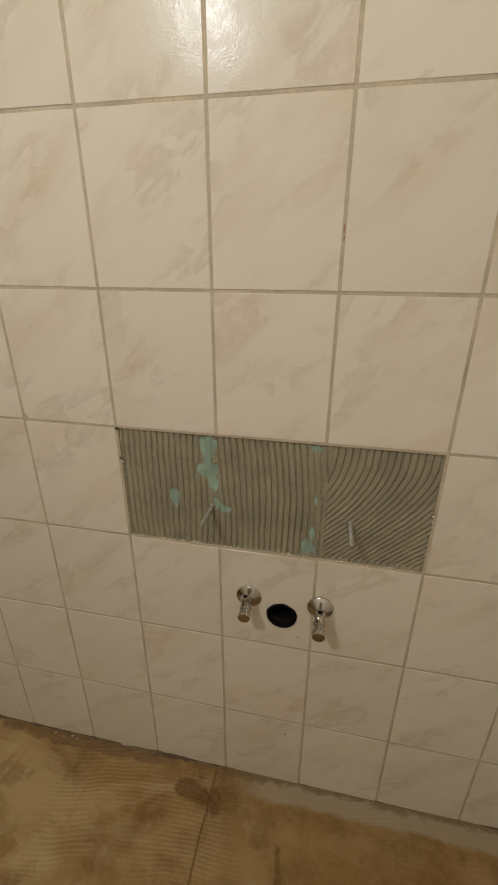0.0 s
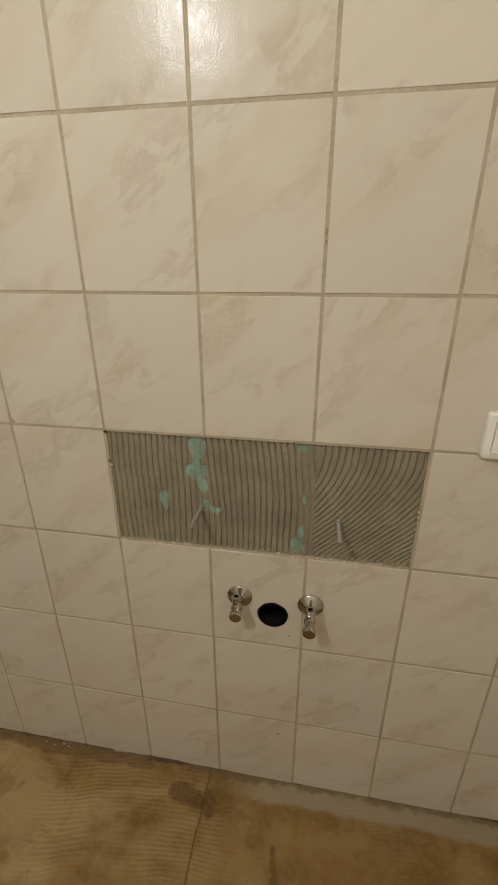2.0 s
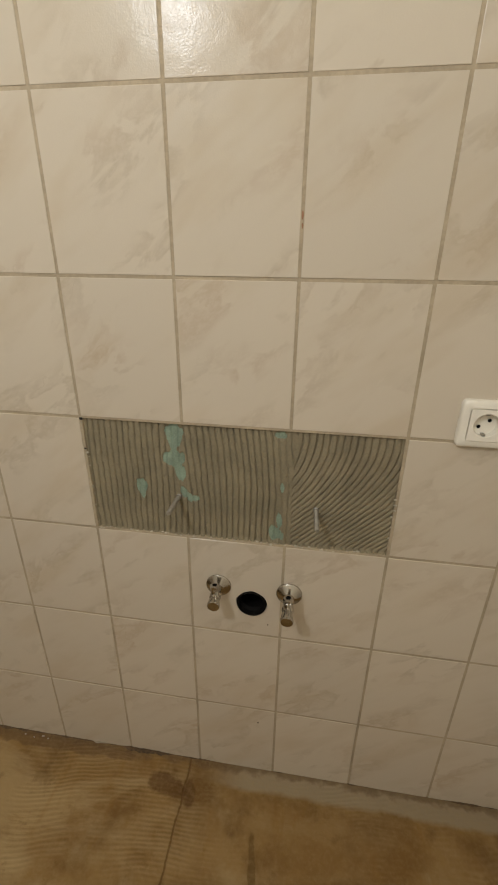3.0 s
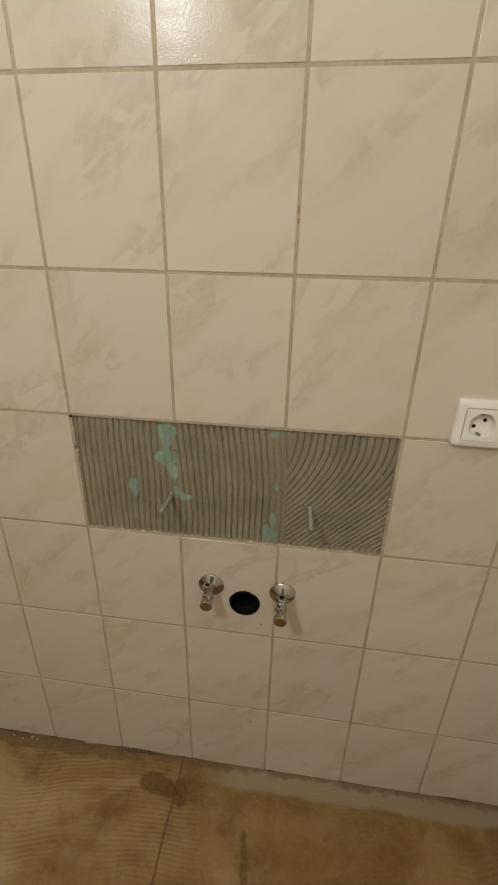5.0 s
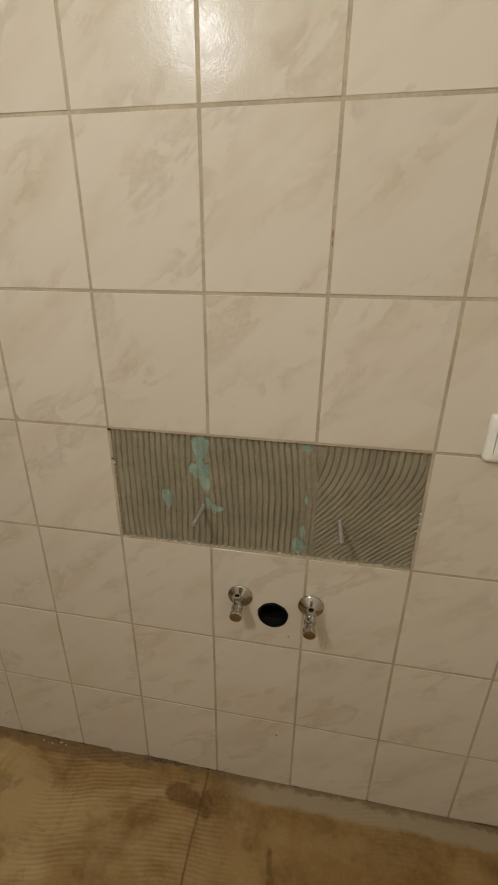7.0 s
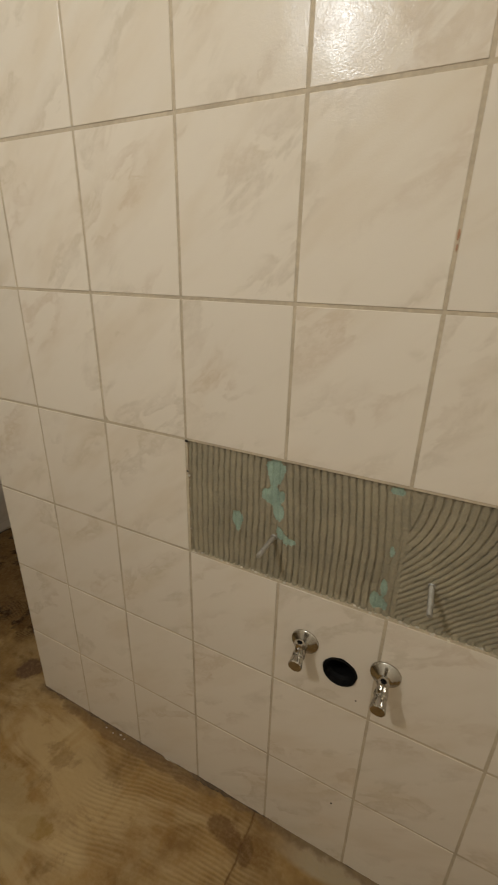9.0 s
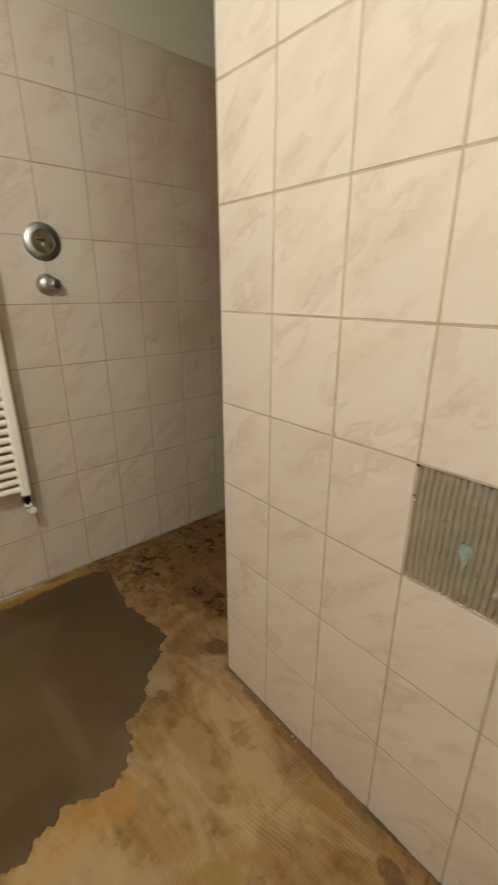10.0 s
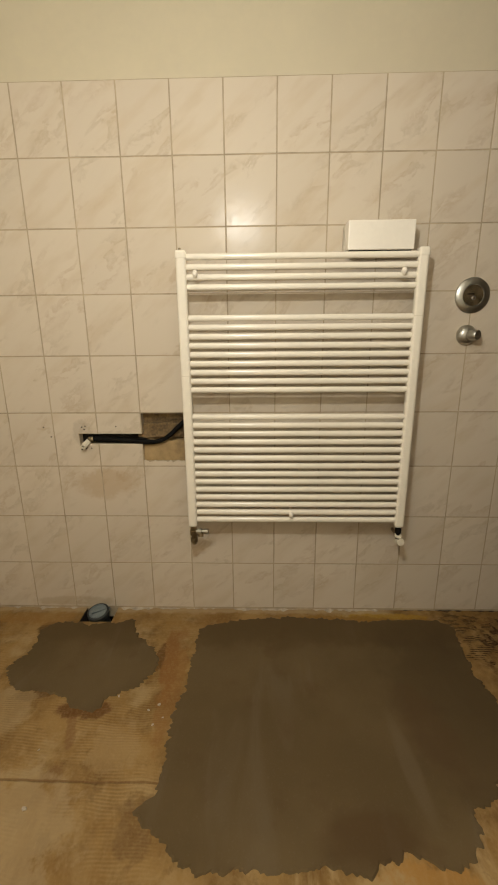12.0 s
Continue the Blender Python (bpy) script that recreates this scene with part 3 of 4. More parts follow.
def mortar_patch(name, corners, teeth, label):
    """A thin sheet of filler with a ragged, combed edge; corners go round it."""
    n = len(corners)
    ring = []
    for k in range(n):
        a, b, c, d = (Vector(corners[(k + j) % n]) for j in (-1, 0, 1, 2))
        m = max(4, int((c - b).length / 0.004))
        for j in range(m):
            t = j / m
            ring.append(0.5 * (2 * b + (c - a) * t + (2 * a - 5 * b + 4 * c - d) * t * t + (3 * b - a - 3 * c + d) * t ** 3))
    cx = sum(p.x for p in ring) / len(ring)
    cy = sum(p.y for p in ring) / len(ring)
    out, inner = [], []
    for p in ring:
        q = Vector((p.x, p.y, 0))
        away = (p - Vector((cx, cy))).normalized()
        r = 0.024 * noise.noise(q * 9) + 0.018 * noise.noise(q * 34) + 0.009 * noise.noise(q * 90)
        r += teeth * max(0.0, noise.noise(q * 6 + Vector((5, 5, 5)))) * (math.sin(p.x * 2 * math.pi / 0.019) + 0.8 * noise.noise(q * 120))
        o = p + away * r
        out.append(o)
        inner.append(o - away * 0.007)
    m = len(out)
    ob = thing(name, (0, 0, 0), label, "mortar patch", "filler patches on the floor")
    bm = bmesh.new()
    low = [bm.verts.new((p.x, p.y, floor_z(p.x, p.y) + 0.0002)) for p in out]
    top = [bm.verts.new((p.x, p.y, floor_z(p.x, p.y) + 0.0034)) for p in inner]
    for k in range(m):
        bm.faces.new((low[k], low[(k + 1) % m], top[(k + 1) % m], top[k]))
    for f in bm.faces:
        f.normal_update()
        if f.normal.z < 0:
            f.normal_flip()
    part("feathered_edge", bm, M_MORTAR, ob)
    bm = bmesh.new()
    top = [bm.verts.new((p.x, p.y, floor_z(p.x, p.y) + 0.0034)) for p in inner]
    edges = [bm.edges.new((top[k], top[(k + 1) % m])) for k in range(m)]
    bmesh.ops.triangle_fill(bm, edges=edges, use_beauty=True, use_dissolve=False)
    for f in bm.faces:
        f.normal_update()
        if f.normal.z < 0:
            f.normal_flip()
    part("skim_sheet", bm, M_MORTAR, ob)
    return ob


mortar_patch("mortar_patch", [(-0.795, -1.278), (-0.86, -1.17), (-0.895, -0.84), (-0.875, -0.49), (-0.885, -0.20), (-0.83, -0.11), (-0.69, -0.12),
                              (-0.56, -0.13), (-0.45, -0.115), (-0.30, -0.10), (-0.22, -0.15), (-0.15, -0.24), (-0.09, -0.29), (-0.03, -0.37),
                              (0.03, -0.39), (0.10, -0.46), (0.09, -0.545), (0.075, -0.63), (0.12, -0.72), (0.11, -0.83), (0.12, -1.02),
                              (0.115, -1.19), (0.07, -1.28), (-0.01, -1.37), (-0.05, -1.34), (-0.09, -1.315), (-0.28, -1.325), (-0.52, -1.30), (-0.65, -1.296)],
             0.009, "large smooth sheet of fresh grey-brown cement filler on the floor")
mortar_patch("mortar_patch", [(-0.80, -2.03), (-0.845, -1.95), (-0.83, -1.80), (-0.835, -1.70), (-0.86, -1.625), (-0.75, -1.56), (-0.65, -1.455), (-0.56, -1.445),
                              (-0.47, -1.49), (-0.42, -1.58), (-0.365, -1.62), (-0.36, -1.70), (-0.41, -1.78), (-0.445, -1.86), (-0.43, -1.93),
                              (-0.50, -2.03), (-0.575, -2.075), (-0.66, -2.03)],
             0.016, "small ragged sheet of grey-brown cement filler beside the waste pipe")


# ---- bare adhesive field in the north wall ----
def adhesive_field():
    x0, x1, z0, z1 = GAP
    nx, nz = 460, 110
    x0, x1, z0, z1 = x0 - 0.001, x1 + 0.001, z0 - 0.001, z1 + 0.001
    pitch = 0.0120
    bm = bmesh.new()
    grid, green = [], {}
    films = ((0.781, 0.972, 0.016, 0.034, 0.05), (0.779, 0.925, 0.025, 0.020, 0.15), (0.790, 0.895, 0.012, 0.020, 0), (0.797, 0.850, 0.013, 0.013, -0.5),
             (0.812, 0.838, 0.012, 0.008, 0.5), (0.709, 0.856, 0.012, 0.028, 0.0), (0.985, 0.987, 0.013, 0.009, 0), (0.980, 0.775, 0.016, 0.018, -0.25),
             (0.986, 0.805, 0.007, 0.018, 0), (0.99, 0.88, 0.004, 0.012, 0))
    for i in range(nx + 1):
        x = x0 + (x1 - x0) * i / nx
        col = []
        for j in range(nz + 1):
            z = z0 + (z1 - z0) * j / nz
            q = Vector((x, z, 0.3))
            w = 0.0035 * noise.noise(q * 9) + 0.0008 * noise.noise(q * 45)
            s = (z - z0) / (z1 - z0)
            if x < 0.80:
                u = x - 0.004 * s + w
            elif x < 1.012 + 0.006 * noise.noise(q * 12):
                u = x - 0.006 * math.sin(math.pi * s) + 0.012 * s + w
            else:
                u = x - 0.155 * math.sin(math.pi / 2 * min(1.0, max(0.0, s * 1.08 - 0.03))) + 1.2 * w
            ph = (u / pitch) % 1.0
            ridge = min(1.0, max(0.0, (abs(ph - 0.5) - 0.055) / 0.10)) ** 0.6
            flat = max(0.0, 1 - abs(x - 0.995) / 0.022) ** 0.5 * (0.65 + 0.5 * noise.noise(q * 30))
            flat = max(flat, 0.9 * max(0, 1 - abs(x - 0.785) / 0.012) * max(0, noise.noise(q * 22) + 0.4))
            flat = min(1.0, max(0.0, flat))
            h = ridge * (1 - flat) + 0.75 * flat
            if x > 1.012:
                h = 0.28 + 0.72 * h
            h += 0.12 * noise.noise(q * 60) + 0.16 * noise.noise(q * 190)
            on = False
            for fx, fz, rx, rz, lean in films:
                dx = (x - fx - lean * (z - fz)) / rx
                dz = (z - fz) / rz
                if dx * dx + dz * dz + 0.9 * noise.noise(Vector((x * 90, z * 28, 1))) + 0.25 * noise.noise(q * 170) < 0.85:
                    on = True
            if on:
                h = 0.30 * h + 0.25
            green[i, j] = on
            # squeezed-up rim at the foot and the ends of the field
            rim = max(0.0, 1 - (z - z0) / 0.008) * max(0, 0.6 + noise.noise(q * 80)) + max(0.0, 1 - (x1 - x) / 0.01) * max(0, noise.noise(q * 70))
            col.append(bm.verts.new((x, 0.0108 - 0.0060 * h - 0.0035 * rim, z)))
        grid.append(col)
    for i in range(nx):
        for j in range(nz):
            f = bm.faces.new((grid[i][j], grid[i + 1][j], grid[i + 1][j + 1], grid[i][j + 1]))
            f.smooth = True
            f.material_index = 1 if green[i, j] and green[i + 1, j + 1] else 0
    return part("adhesive_field", bm, [M_ADHESIVE, M_GREEN], wall_north, "combed grey-green tile adhesive with scraped turquoise spots")


adhesive_field()
crumbs = bmesh.new()
for k in range(64):
    s = random.random()
    if k < 45:
        p = Vector((GAP[0] + 0.594 * s, random.uniform(0.0, 0.004), GAP[2] + random.uniform(-0.002, 0.002)))
    elif k < 53:
        p = Vector((GAP[1] + random.uniform(-0.002, 0.002), random.uniform(0.0, 0.005), GAP[2] + 0.2 * s))
    else:
        p = Vector((GAP[0] + random.uniform(-0.001, 0.001), random.uniform(0.0, 0.005), GAP[2] + 0.24 * s))
    r = bmesh.ops.create_icosphere(crumbs, subdivisions=1, radius=random.uniform(0.0009, 0.0026))
    for v in r["verts"]:
        v.co = Vector((v.co.x * random.uniform(1.0, 2.2), v.co.y, v.co.z)) + p
tagged(part("mortar_crumbs", crumbs, M_CORE, wall_north, "pale broken grout crumbs round the bare field"), kind="stuff")


def stud(x, z, length, sag, material, label):
    """A threaded hanger bolt standing out of the wall."""
    ob = thing("hanger_bolt", (x, 0.004, z), label, "bolt", "washbasin bolts")
    bm = bmesh.new()
    n = 60
    prof = [(0.0001, -0.012)]
    for k in range(n + 1):
        prof.append((0.0041 + (0.0005 if k % 2 else -0.0002), length * k / n))
    prof += [(0.0032, length + 0.0015), (0.0001, length + 0.0016)]
    lathe(bm, prof, (0, 0, 0), (0.03, -1, sag), 14)
    part("threaded_rod", bm, material, ob, smooth=False)
    bm = bmesh.new()
    lathe(bm, [(0.0001, -0.006), (0.0062, -0.006), (0.0062, -0.001), (0.005, 0.0), (0.0001, 0.0)], (0, 0, 0), (0.03, -1, sag), 16)
    part("wall_plug", bm, M_STEEL, ob, "grey plug sunk in the adhesive")
    return ob


stud(0.784, 0.841, 0.070, 0.08, M_BOLT, "shiny threaded hanger bolt standing out of the adhesive")
stud(1.056, 0.838, 0.064, -0.03, M_BOLT, "short dull hanger bolt standing out of the adhesive")


def angle_valve(x, z, turn, reach):
    """A chrome angle valve: rosette, body, upright open outlet with its nut, and a handle."""
    ob = thing("angle_valve", (x, 0, z), "chrome angle valve with open outlet on the tiled wall", "valve", "angle valves")
    lathe_m = lambda prof, at, axis, seg=28, ring=None: lathe(bmesh.new(), prof, at, axis, seg, ring)
    ob.scale = (1, reach, 1)
    part("rosette", lathe_m([(0.0275, 0.0), (0.0275, 0.002), (0.0268, 0.0035), (0.0250, 0.0045), (0.0125, 0.0135), (0.0105, 0.0145), (0.0001, 0.0148)],
                            (0, 0, 0), (0, -1, 0), 40), M_CHROME, ob, smooth=True)
    part("body", lathe_m([(0.0088, 0.0), (0.0088, 0.030), (0.0108, 0.034), (0.0118, 0.042), (0.0118, 0.050), (0.0102, 0.053), (0.0001, 0.0535)],
                         (0, 0, 0), (0, -1, 0)), M_CHROME, ob, smooth=True)
    out = part("outlet", lathe_m([(0.0078, 0.004), (0.0078, 0.016), (0.0066, 0.018), (0.0066, 0.022)], (0, -0.046, 0), (0, 0, 1)), M_CHROME, ob, smooth=True)
    hexed = lambda a: 1.0 / max(math.cos((a % (math.pi / 3)) - math.pi / 6), 0.866) * 0.96
    part("nut", lathe_m([(0.0072, 0.020), (0.0094, 0.0212), (0.0094, 0.030), (0.0088, 0.0318), (0.0052, 0.0322), (0.0052, 0.022), (0.0001, 0.0218)],
                        (0, -0.046, 0), (0, 0, 1), 36, hexed), M_CHROME, out)
    part("bore", lathe_m([(0.0051, 0.0275), (0.0001, 0.0276)], (0, -0.046, 0), (0, 0, 1), 20), M_BLACK, out, "dark open bore")
    ribbed = lambda a: 1.0 + 0.035 * (1 if math.cos(a * 12) > 0 else -1)
    d = (math.sin(turn) * 0.25, -1.0, -0.10)
    part("handle", lathe_m([(0.0086, 0.0), (0.0098, 0.002), (0.0112, 0.008), (0.0130, 0.022), (0.0122, 0.025), (0.0001, 0.0255)],
                           (0, -0.051, -0.001), d, 48, ribbed), M_CHROME, ob)
    return ob


angle_valve(0.863, 0.632, 0.2, 0.80)
angle_valve(1.015, 0.630, 0.0, 1.0)

waste = thing("waste_outlet", (0.935, 0.0, 0.590), "black rubber-lined waste pipe opening in a tile", "pipe")
part("pipe_socket", lathe(bmesh.new(), [(0.0325, -0.0005), (0.0325, 0.095), (0.0295, 0.095), (0.0295, -0.002), (0.0305, -0.003), (0.032, -0.0025), (0.0325, -0.0005)],
                          (0, 0, 0), (0, 1, 0), 48, caps=False), M_BLACK, waste, smooth=True)
part("rubber_seal", lathe(bmesh.new(), [(0.0293, 0.010), (0.0293, 0.018), (0.0255, 0.017), (0.0293, 0.010)], (0, 0, 0), (0, 1, 0), 40, caps=False), M_BLACK, waste, smooth=True)
part("pipe_bottom", lathe(bmesh.new(), [(0.0300, 0.093), (0.0001, 0.0935)], (0, 0, 0), (0, 1, 0), 32), M_BLACK, waste)


# ---- socket ----
def wall_socket():
    ob = thing("wall_socket", (1.3135, 0, 1.036), "white earthed wall socket with square frame on the tiles", "socket")
    bm = bmesh.new()
    rows = []
    for h, y in ((0.0405, 0.0), (0.0405, -0.007), (0.0395, -0.0095), (0.0365, -0.0115), (0.0285, -0.0125), (0.0276, -0.0118), (0.0276, 0.0)):
        row = []
        for k in range(64):
            a = 2 * math.pi * (k + 0.5) / 64
            c, q = math.cos(a), math.sin(a)
            m = (abs(c) ** 16 + abs(q) ** 16) ** (-1 / 16) if h > 0.03 else 1 / max(abs(c), abs(q))
            row.append(bm.verts.new((h * m * c, y, h * m * q)))
        rows.append(row)
    for u, v in zip(rows, rows[1:]):
        for k in range(64):
            bm.faces.new((u[k], u[(k + 1) % 64], v[(k + 1) % 64], v[k]))
    bmesh.ops.recalc_face_normals(bm, faces=bm.faces[:])
    part("frame", bm, M_PLASTIC, ob, smooth=True)
    # black backing paints the shade in the narrow gap round the plate
    part("gap_shade", box(bmesh.new(), (-0.0274, -0.0012, -0.0274), (0.0274, 0.0, 0.0274)), M_BLACK, ob, "black backing painting the shade in the gap round the centre plate")
    # centre plate with a round well
    bm = bmesh.new()
    n = 64
    sq, rim, well, floor_ring = [], [], [], []
    for k in range(n):
        a = 2 * math.pi * k / n + math.pi / 4
        c, s = math.cos(a), math.sin(a)
        m = 0.0268 / max(abs(c), abs(s))
        sq.append(bm.verts.new((m * c, -0.0142, m * s)))
        rim.append(bm.verts.new((0.0205 * c, -0.0144, 0.0205 * s)))
        well.append(bm.verts.new((0.0195 * c, -0.0132, 0.0195 * s)))
        floor_ring.append(bm.verts.new((0.0190 * c, -0.0016, 0.0190 * s)))
    base = [bm.verts.new((v.co.x * 1.006, -0.0014, v.co.z * 1.006)) for v in sq]
    for a, b in ((base, sq), (sq, rim), (rim, well), (well, floor_ring)):
        for k in range(n):
            bm.faces.new((a[k], a[(k + 1) % n], b[(k + 1) % n], b[k]))
    bm.faces.new(floor_ring)
    bmesh.ops.recalc_face_normals(bm, faces=bm.faces[:])
    plate = part("centre_plate", bm, M_PLASTIC, ob)
    for sx in (-0.0095, 0.0095):
        part("contact_hole", lathe(bmesh.new(), [(0.0032, 0.0), (0.0001, 0.0001)], (sx * 0.8, -0.0019, sx * 0.6), (0, -1, 0), 16), M_BLACK, plate, "dark contact hole")
    for sz in (-1, 1):
        part("earth_clip", box(bmesh.new(), (-0.0028, -0.0115, sz * 0.0175 - 0.0016), (0.0028, -0.0012, sz * 0.0175 + 0.0016), 0.0006), M_STEEL, plate, "metal earth clip")
    return ob


socket_thing = wall_socket()


# ---- towel radiator ----
def towel_radiator():
    x, ya, yb, z0, z1 = WX + 0.086, -1.310, -0.384, 0.492, 1.650
    ob = thing("towel_radiator", (x, (ya + yb) / 2, z0), "white enamelled tubular towel radiator hung on the tiled wall", "radiator")
    mid = (ya + yb) / 2
    for y in (ya, yb):
        bm = bmesh.new()
        box(bm, (-0.018, y - mid - 0.020, 0), (0.018, y - mid + 0.020, z1 - z0), 0.011, 4)
        post = part("post", bm, M_ENAMEL, ob)
        part("end_cap", box(bmesh.new(), (-0.0192, y - mid - 0.0212, z1 - z0 - 0.034), (0.0192, y - mid + 0.0212, z1 - z0 + 0.002), 0.009, 3), M_ENAMEL, post)
    heights = [1.627 - 0.037 * k for k in range(4)] + [1.400 - 0.0359 * k for k in range(9)] + [0.998 - 0.0363 * k for k in range(14)]
    bm = bmesh.new()
    flat = lambda a: (abs(math.cos(a)) ** 2.3 + abs(math.sin(a)) ** 2.3) ** (-1 / 2.3)
    lathe(bm, [(0.0121, 0), (0.0121, yb - ya)], (0, ya - mid, 0), (0, 1, 0), 32, flat)
    first = part("crossbar", bm, M_ENAMEL, ob, smooth=True)
    first.location = (-0.001, 0, heights[0] - z0)
    for h in heights[1:]:
        c = first.copy()
        scene.collection.objects.link(c)
        c.location = (-0.001, 0, h - z0)
    for y, h in ((-1.255, 1.565), (-0.455, 1.566), (-0.868, 0.556)):
        bm = bmesh.new()
        box(bm, (-0.082, -0.006, -0.006), (0.012, 0.006, 0.006), 0.003, 2)
        lathe(bm, [(0.0095, 0.0), (0.0105, 0.004), (0.0098, 0.012), (0.006, 0.018), (0.0001, 0.019)], (0.010, 0, 0.0), (1, 0, 0), 20)
        for v in bm.verts:
            if v.co.x > 0.0101:
                v.co.z *= 1.35
        b = part("wall_bracket", bm, M_PLASTIC, ob, "white plastic wall bracket")
        b.location = (0, y - mid, h - z0)
    for y, h in ((ya, 1.172), (yb, 1.402)):
        part("clip_band", box(bmesh.new(), (-0.0186, y - mid - 0.0206, h - z0 - 0.010), (0.0186, y - mid + 0.0206, h - z0 + 0.010), 0.011, 3), M_IVORY, ob, "yellowed band round the post")
    # air vent at the head of one post
    part("air_vent", lathe(bmesh.new(), [(0.005, 0), (0.005, 0.008), (0.0035, 0.010), (0.0001, 0.0102)], (0, ya - mid - 0.004, z1 - z0), (0, 0, 1), 12), M_BRASS, ob, "dark brass air vent")
    # return valve under one post
    v = part("return_valve", lathe(bmesh.new(), [(0.013, 0.0), (0.013, -0.020), (0.017, -0.022), (0.017, -0.042), (0.011, -0.045), (0.012, -0.060), (0.016, -0.062),
                                               (0.016, -0.078), (0.010, -0.081), (0.010, -0.090), (0.0001, -0.091)], (0.002, ya - mid + 0.002, 0.002), (0, 0, 1), 18),
             M_BRASS, ob, "tarnished brass return valve")
    part("side_union", lathe(bmesh.new(), [(0.011, 0.0), (0.011, 0.016), (0.0155, 0.018), (0.0155, 0.032), (0.009, 0.034), (0.009, 0.044), (0.013, 0.045), (0.013, 0.064), (0.0001, 0.0645)],
                             (0.002, ya - mid + 0.006, -0.026), (0.12, 1, 0.06), 16), M_MATT, v, "dull chrome side union")
    part("union_cap", lathe(bmesh.new(), [(0.010, 0.0), (0.012, 0.003), (0.012, 0.022), (0.0001, 0.0225)], (0.006, ya - mid + 0.034, -0.026), (0.35, 0, -1), 14), M_BRASS, v, "small brass cap")
    part("wall_pipe", lathe(bmesh.new(), [(0.0085, 0), (0.0085, 0.085)], (0.0, ya - mid + 0.002, -0.070), (-1, 0, 0), 14), M_BRASS, v)
    # capped connector under the other post
    c = part("connector", lathe(bmesh.new(), [(0.011, 0.0), (0.011, -0.010), (0.014, -0.012), (0.014, -0.030), (0.009, -0.032), (0.009, -0.060)],
                                (0, yb - mid, 0.002), (0, 0, 1), 18), M_BLACK, ob, "blackened connector")
    cap = part("cap", lathe(bmesh.new(), [(0.013, 0.0), (0.0165, 0.003), (0.0175, 0.010), (0.0175, 0.026), (0.015, 0.031), (0.0001, 0.032)],
                            (-0.004, yb - mid + 0.006, -0.072), (1, 0.1, 0.25), 24), M_IVORY, c, "ivory plastic cap")
    part("cap_slot", box(bmesh.new(), (0.014, yb - mid - 0.004, -0.058), (0.020, yb - mid + 0.012, -0.050), 0.001), M_BLACK, cap, "dark slot")
    part("cap_ring", lathe(bmesh.new(), [(0.0095, 0.0), (0.0145, 0.001), (0.0150, 0.008), (0.0095, 0.009)], (0.002, yb - mid, -0.046), (0.5, 0, 1), 20), M_IVORY, c, "ivory plastic ring")
    part("wall_pipe", lathe(bmesh.new(), [(0.0075, 0), (0.0075, 0.080)], (0.0, yb - mid, -0.05), (-1, 0, 0), 14), M_BRASS, c)
    return ob


towel_radiator()


def wall_box():
    """A plain white casing above the radiator; a black sheet paints its shaded open underside."""
    ob = thing("wall_casing", (WX, -0.546, 1.642), "plain white plastic casing on the wall above the radiator", "casing")
    part("cover", box(bmesh.new(), (0.012, -0.1255, 0.002), (0.088, 0.1255, 0.106), 0.004, 3), M_PLASTIC, ob)
    part("back_plate", box(bmesh.new(), (0.0, -0.131, 0.008), (0.016, 0.121, 0.100), 0.003, 2), M_CORE, ob, "rough grey back plate")
    part("underside_shade", box(bmesh.new(), (0.016, -0.119, -0.0005), (0.080, 0.119, 0.0035), 0.001, 1), M_BLACK, ob, "black sheet painting the shade of the open underside")
    return ob


wall_box()


def shower_mixer():
    y, z = -0.142, 1.481
    ob = thing("shower_mixer", (WX, y, z), "chrome concealed shower mixer rosette without its lever", "mixer")
    ax = (1, 0, 0)
    part("rosette", lathe(bmesh.new(), [(0.070, 0.0), (0.070, 0.003), (0.068, 0.006), (0.0455, 0.0125), (0.0425, 0.0125), (0.0405, 0.010), (0.040, -0.0005)],
                          (0, 0, 0), ax, 64), M_MATT, ob, smooth=True)
    part("well", lathe(bmesh.new(), [(0.0402, 0.009), (0.0395, 0.003), (0.038, 0.0018), (0.0001, 0.0015)], (0, 0, 0), ax, 40), M_BRASS, ob, "dull brown metal well", smooth=True)
    c = part("cartridge", lathe(bmesh.new(), [(0.0275, 0.0), (0.0275, 0.005), (0.026, 0.0068), (0.0001, 0.007)], (0, -0.003, -0.006), ax, 40), M_PLUG, ob, "worn pale grey cartridge", smooth=True)
    part("spindle", lathe(bmesh.new(), [(0.0085, 0.0), (0.0085, 0.011), (0.0055, 0.012), (0.0055, 0.006), (0.0001, 0.006)], (0, 0.003, -0.010), ax, 20), M_STEEL, c, "open metal spindle")
    part("slot", box(bmesh.new(), (0.005, -0.024, 0.003), (0.0095, 0.004, 0.0075), 0.001), M_BLACK, c, "dark slot")
    for y, z in ((-0.016, -0.010), (0.012, 0.008)):
        part("screw", lathe(bmesh.new(), [(0.0032, 0.0), (0.0032, 0.009), (0.0001, 0.0095)], (0, y, z), ax, 12), M_BRASS, c)
    return ob


shower_mixer()


